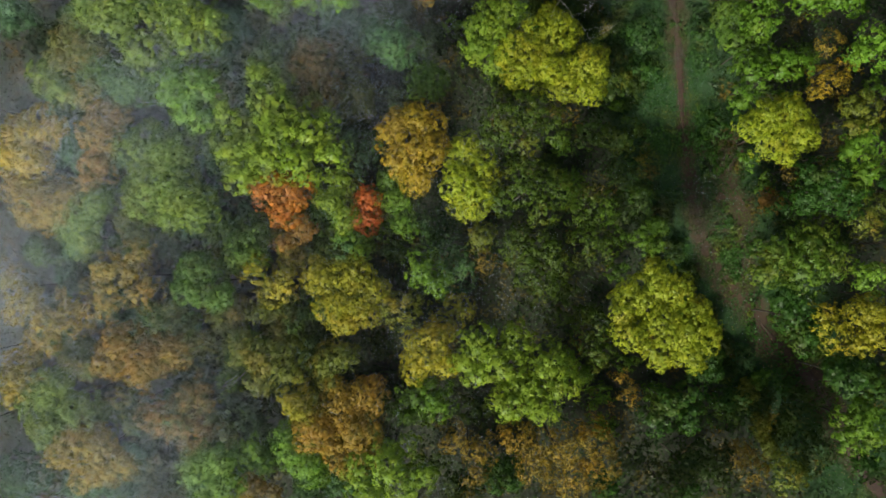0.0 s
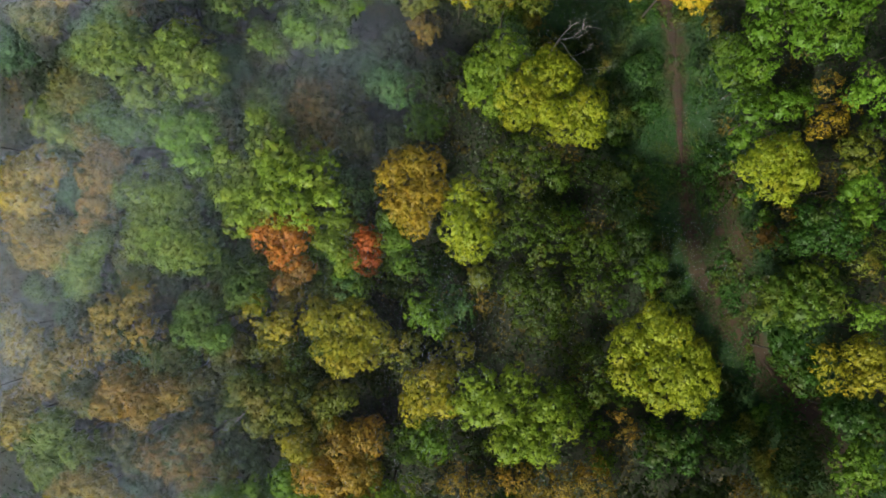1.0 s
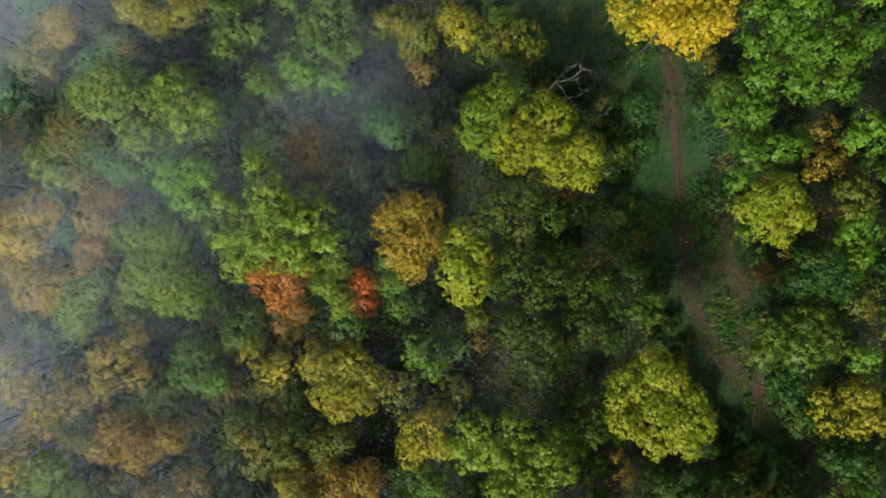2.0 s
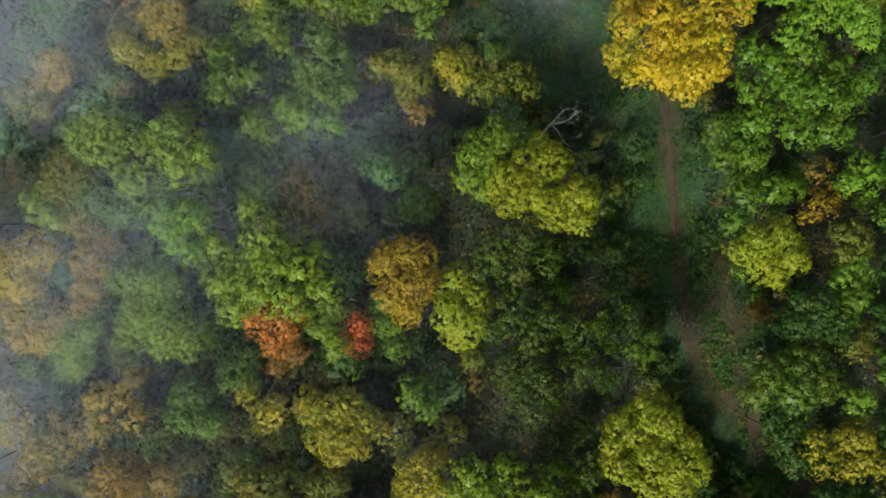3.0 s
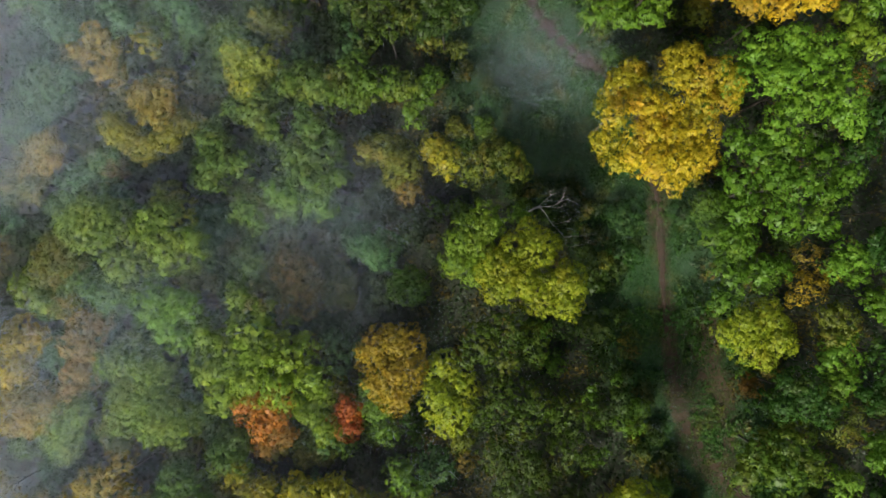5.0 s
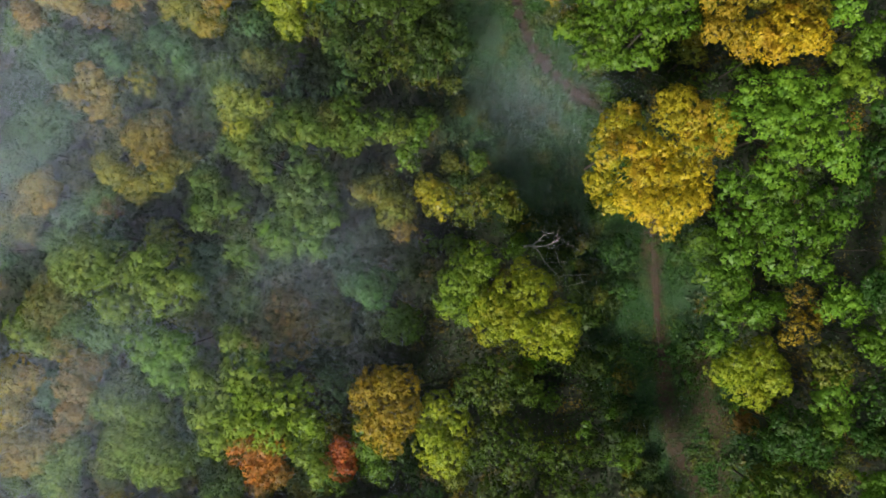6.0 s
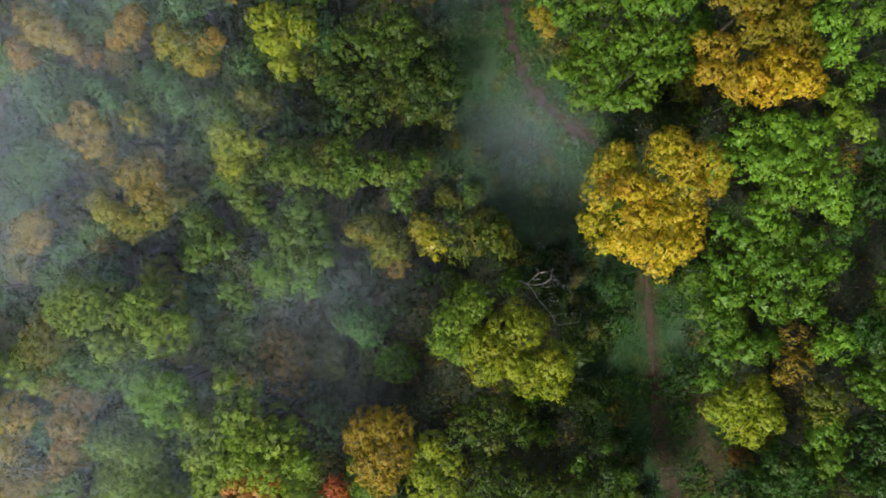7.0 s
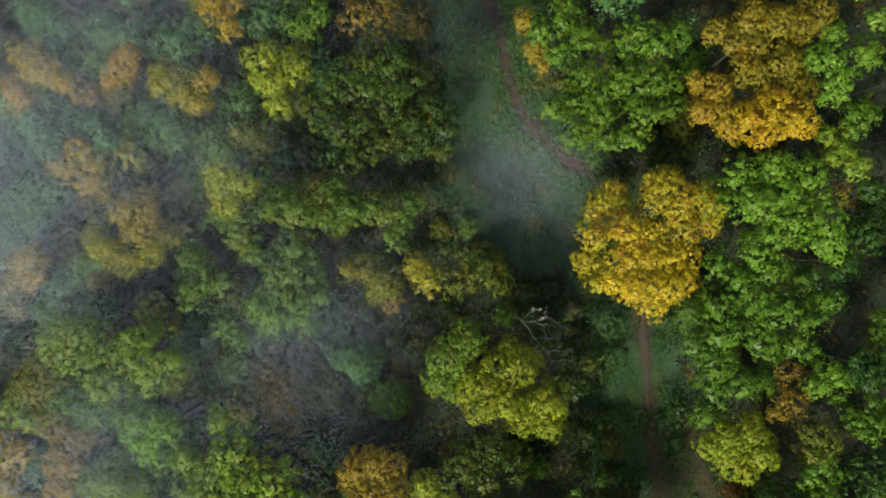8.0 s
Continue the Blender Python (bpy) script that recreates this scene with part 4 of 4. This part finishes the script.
tree(50.8, 40.9, 15.0, 2.89, "green", "tufted")
tree(49.3, 36.7, 12.0, 2.92, "dark", "open")
tree(51.2, 33.7, 14.0, 2.82, "deep", "tufted")
tree(48.6, 25.2, 13.0, 2.28, "green", "dense")
tree(-45.4, 25.2, 10.0, 3.04, "teal", "dense")
tree(46.5, 21.4, 14.0, 2.91, "deep", "tufted")
tree(50.7, 18.4, 14.0, 2.94, "fresh", "tufted")
tree(46.8, 16.0, 13.0, 2.72, "green", "tufted")
tree(46.8, 10.5, 14.0, 2.80, "deep", "open")
tree(46.4, 6.1, 13.0, 2.61, "deep", "tufted")
tree(46.7, 0.7, 14.0, 2.91, "green", "tufted")
tree(47.1, -5.0, 13.0, 2.84, "deep", "tufted")
tree(46.9, -11.1, 14.0, 2.80, "olive", "open")
tree(-43.0, -13.1, 13.0, 3.61, "tan", "open")
tree(48.0, -21.5, 13.0, 2.96, "green", "tufted")


# ---- undergrowth and the wood beyond the view ----
def from_clearing(x, y):
    return float(np.min(np.hypot(CLEARING[:, 0] - x, CLEARING[:, 1] - y)))


def fill_wood():
    """Young trees and shrubs in the gaps between the tall trees, and plain wood round the place."""
    rng = random.Random(21)
    for k in range(5000):
        x, y = rng.uniform(-53, 57), rng.uniform(-36, 71)
        inside = -44 < x < 48 and -27 < y < 63
        gap = min(math.hypot(x - a, y - b) - r for a, b, r in STANDING)
        open_ground = from_clearing(x, y)
        if open_ground < 4.6:
            continue
        if inside and open_ground > 8.5 and k < 2500 and gap > (1.3 if x > -8 else -0.7):
            r = min(rng.uniform(2.0, 3.2), gap + 1.6) if x > -8 else rng.uniform(2.2, 3.2)
            tree(x, y, rng.uniform(4.5, 7.0) if x > -8 else rng.uniform(5.0, 8.0), r, rng.choice(("dark", "dark", "deep") if x > -8 else ("green", "olive", "teal", "dark")), rng.choice(("dense", "open", "open")), "young_tree")
        elif inside and open_ground < 8.5 and gap > -0.2:
            r = rng.uniform(0.8, 1.7)
            shrub(x, y, r * rng.uniform(0.9, 1.3), r, rng.choice(("dark", "dark", "green", "olive")), rng.choice(("dense", "open")))
        elif inside and open_ground >= 8.5 and k >= 2500 and gap > 0.5:
            r = rng.uniform(1.5, 2.2)
            shrub(x, y, rng.uniform(2.5, 4.5), r, rng.choice(("dark", "green", "dark")), rng.choice(("dense", "open")))
        elif not inside and gap > 2.6:
            r = rng.uniform(3.0, 4.6)
            tree(x, y, rng.uniform(12, 16), r, rng.choice(("green", "dark", "olive", "yellow", "teal", "brown")), "open")


# a row of tall trees added unseen, south of the view, to shade the lower clearing
for k in range(13):
    tree(-4 + 4.6 * k, -32.0 - 2.2 * (k % 2), 18.5 + 0.8 * (k % 3), 4.6, ("green", "dark", "olive")[k % 3], "open")
# bushy edge: shrubs in front of the trunks along the east side of the clearing
for a, b, r in STANDING[::4]:
    if 1.0 < from_clearing(a, b) < 24 and a > 14 - b * 0.35 and -27 < b < 63 and from_clearing(a - 1.6, b) > 4.2:
        shrub(a - 0.45 * r, b + 0.2 * (17 - b) / 20, 2.6 + 0.35 * r, 1.2 + 0.22 * r, ("green", "dark", "green", "olive")[int(a * 7 + b * 3) % 4], "open")
fill_wood()


# ---- herbs and grass of the clearing and the wood's floor ----
def herbs(name, count, seed, reach, size, colour, turning, label, low, high, floor=-0.3):
    """Low plants in drifts over the clearing, thinner along the trodden lines."""
    rng = np.random.default_rng(seed)
    p = CLEARING[rng.integers(0, len(CLEARING), count)] + rng.normal(0, reach, (count, 2))
    drift = fractal(p[:, 0] + 31 * seed, p[:, 1], 3.2, 4)
    trodden = np.minimum(off_line(PATH_LINE, p[:, 0], p[:, 1]) - np.interp(p[:, 1], [34, 46], [0.3, 0.6]), off_line(TRACK_LINE, p[:, 0], p[:, 1]) + 0.1)
    keep = (drift > floor) & (trodden > rng.exponential(0.5, count) - 0.12)
    p, drift = p[keep], drift[keep]
    z = ground_height(p[:, 0], p[:, 1]) + rng.uniform(low, high, len(p)) * (0.5 + 0.9 * np.clip(drift, 0, 1))
    v, f = leaves(rng, np.column_stack([p, z]), np.tile([0.0, 0.0, 1.0], (len(p), 1)), size, 0.45)
    ob = new(name, raw_mesh(name, v, f, LEAF))
    ob.color = (*colour, turning)
    return tagged(ob, label, "grass", kind="stuff")


def floor_cover(count, label):
    """Ferns and brambles on the floor of the wood, everywhere but on the open clearing."""
    rng = np.random.default_rng(77)
    p = np.column_stack([rng.uniform(-52, 58, count), rng.uniform(-34, 72, count)])
    p = p[np.min(np.hypot(p[:, None, 0] - CLEARING[None, ::8, 0], p[:, None, 1] - CLEARING[None, ::8, 1]), axis=1) > 4.5]
    z = ground_height(p[:, 0], p[:, 1]) + rng.uniform(0.05, 0.7, len(p))
    v, f = leaves(rng, np.column_stack([p, z]), np.tile([0.0, 0.0, 1.0], (len(p), 1)), 0.36, 0.55, 0.6)
    ob = new("ferns", raw_mesh("ferns", v, f, LEAF))
    ob.color = (0.018, 0.040, 0.009, 0.3)
    return tagged(ob, label, "undergrowth", kind="stuff")


floor_cover(120000, "dark green ferns and brambles on the shaded woodland floor")
herbs("grass", 110000, 3, 4.2, 0.15, (0.018, 0.066, 0.009), 0.10, "short green grass and moss of the forest clearing", 0.02, 0.12, -0.6)
herbs("clearing_herbs", 70000, 5, 4.4, 0.26, (0.028, 0.080, 0.010), 0.15, "low green herbs in drifts across the clearing", 0.1, 0.6, 0.25)
herbs("fallen_leaves", 2200, 8, 3.2, 0.10, (0.30, 0.22, 0.10), 0.3, "scattered yellow and brown fallen leaves on the clearing", 0.15, 0.25, -2.0)


# ---- mist: drifting banks of fine droplets between and over the crowns ----
def mist():
    rng = np.random.default_rng(9)
    banks = []

    def bank(x, y, wide, deep, thick, z):
        banks.append((x, y, wide, deep, thick, z))

    bank(-11.5, 24.3, 11.0, 4.5, 0.28, 10)
    bank(-39.8, -9.8, 8.4, 16.4, 0.28, 19)
    bank(-10.5, 4.1, 5.5, 2.5, 0.08, 19)
    bank(-21.3, 21.4, 9.5, 7.3, 0.16, 10)
    bank(-9.6, 14.5, 6.2, 4.5, 0.18, 10)
    bank(27.3, 20.9, 3.6, 5.4, 0.1, 8)
    bank(25.7, 2.6, 3.1, 4.3, 0.1, 6)
    bank(-33.8, -20.8, 9.9, 4.5, 0.22, 19)
    bank(-25.2, -11.1, 6.7, 6.7, 0.1, 12)
    bank(-35.8, 18.0, 5.5, 5.5, -0.35, 19)
    bank(13.5, 41.0, 6.5, 6.0, 0.42, 8)
    bank(-18.8, 23.0, 11.3, 3.4, 0.1, 12)
    bank(-33.0, 14.5, 8.0, 6.0, 0.28, 19)
    bank(-35.4, 47.7, 7.5, 9.0, 0.24, 19)
    bank(-1.9, 26.9, 3.4, 3.4, 0.12, 10)
    bank(21.9, 56.9, 3.4, 2.8, 0.3, 12)
    bank(-23.4, 56.3, 12.4, 4.5, 0.3, 12)
    bank(-4.1, 55.8, 8.5, 3.4, 0.3, 12)
    bank(4.3, 56.5, 3.5, 3.5, 0.2, 10)
    bank(-31.8, 35.4, 8.5, 5.7, 0.22, 12)
    bank(17.6, 25.9, 4.8, 5.4, 0.12, 8)
    bank(-38.5, 21.5, 3.5, 4.0, -0.3, 19)
    bank(-25.0, 29.5, 9.0, 5.0, 0.30, 13)
    bank(-36.5, 29.0, 5.0, 4.5, 0.25, 16)
    bank(-22.0, 36.0, 20.0, 16.0, 0.10, 19)
    # hair-fine threads of droplets, far thinner than the eye can part
    n, long, thin = 5000000, 9.0, 0.00018
    steps = np.arange(n)
    x, y = -52 + 106 * (steps * 0.7548776662 % 1), -34 + 104 * (steps * 0.5698402910 % 1)
    wisp = np.clip(0.75 + 0.75 * fractal(x * 0.8 + 5, y + 3, 15.0, 4), 0.3, 1.6)
    high = 0.094 * np.clip((12 - x) / 50, 0, 1) ** 1.2
    low = 0.002
    for bx, by, wide, deep, thick, z in banks:
        here = 0.36 * thick * np.exp(-((x - bx) / wide) ** 2 - ((y - by) / deep) ** 2)
        low, high = (low + here, high) if z < 15 else (low, high + here)
    veil = np.clip(low, 0, 0.4) + np.clip(high, 0, 0.4)
    lying = rng.uniform(0, 1, n) * veil < low
    keep = rng.uniform(0, 1, n) < veil * wisp * (106 * 104 / n) / (0.5 * long * thin)
    x, y, lying = x[keep], y[keep], lying[keep]
    k = len(x)
    z = np.clip(np.where(lying, 9.0, 15.8) + 2.6 * rng.normal(0, 1, k) + 2.0 * fractal(x + 70, y, 11.0, 3), 1.0, 27.0)
    p = np.column_stack([x, y, z])
    way, tip = rng.uniform(0, 2 * math.pi, k), rng.normal(0, 0.15, k)
    a = np.column_stack([np.cos(way), np.sin(way), tip]) * long * rng.uniform(0.5, 1.5, (k, 1)) / 2
    b = np.column_stack([-np.sin(way), np.cos(way), rng.normal(0, 0.4, k)]) * thin / 2
    v = np.stack([p - a - b, p - a + b, p + a], axis=1).reshape(-1, 3)
    ob = new("mist", raw_mesh("mist", v, np.arange(3 * k).reshape(k, 3), DROPLETS))
    return tagged(ob, "thin grey morning mist drifting over the treetops", "mist", kind="stuff")


mist()
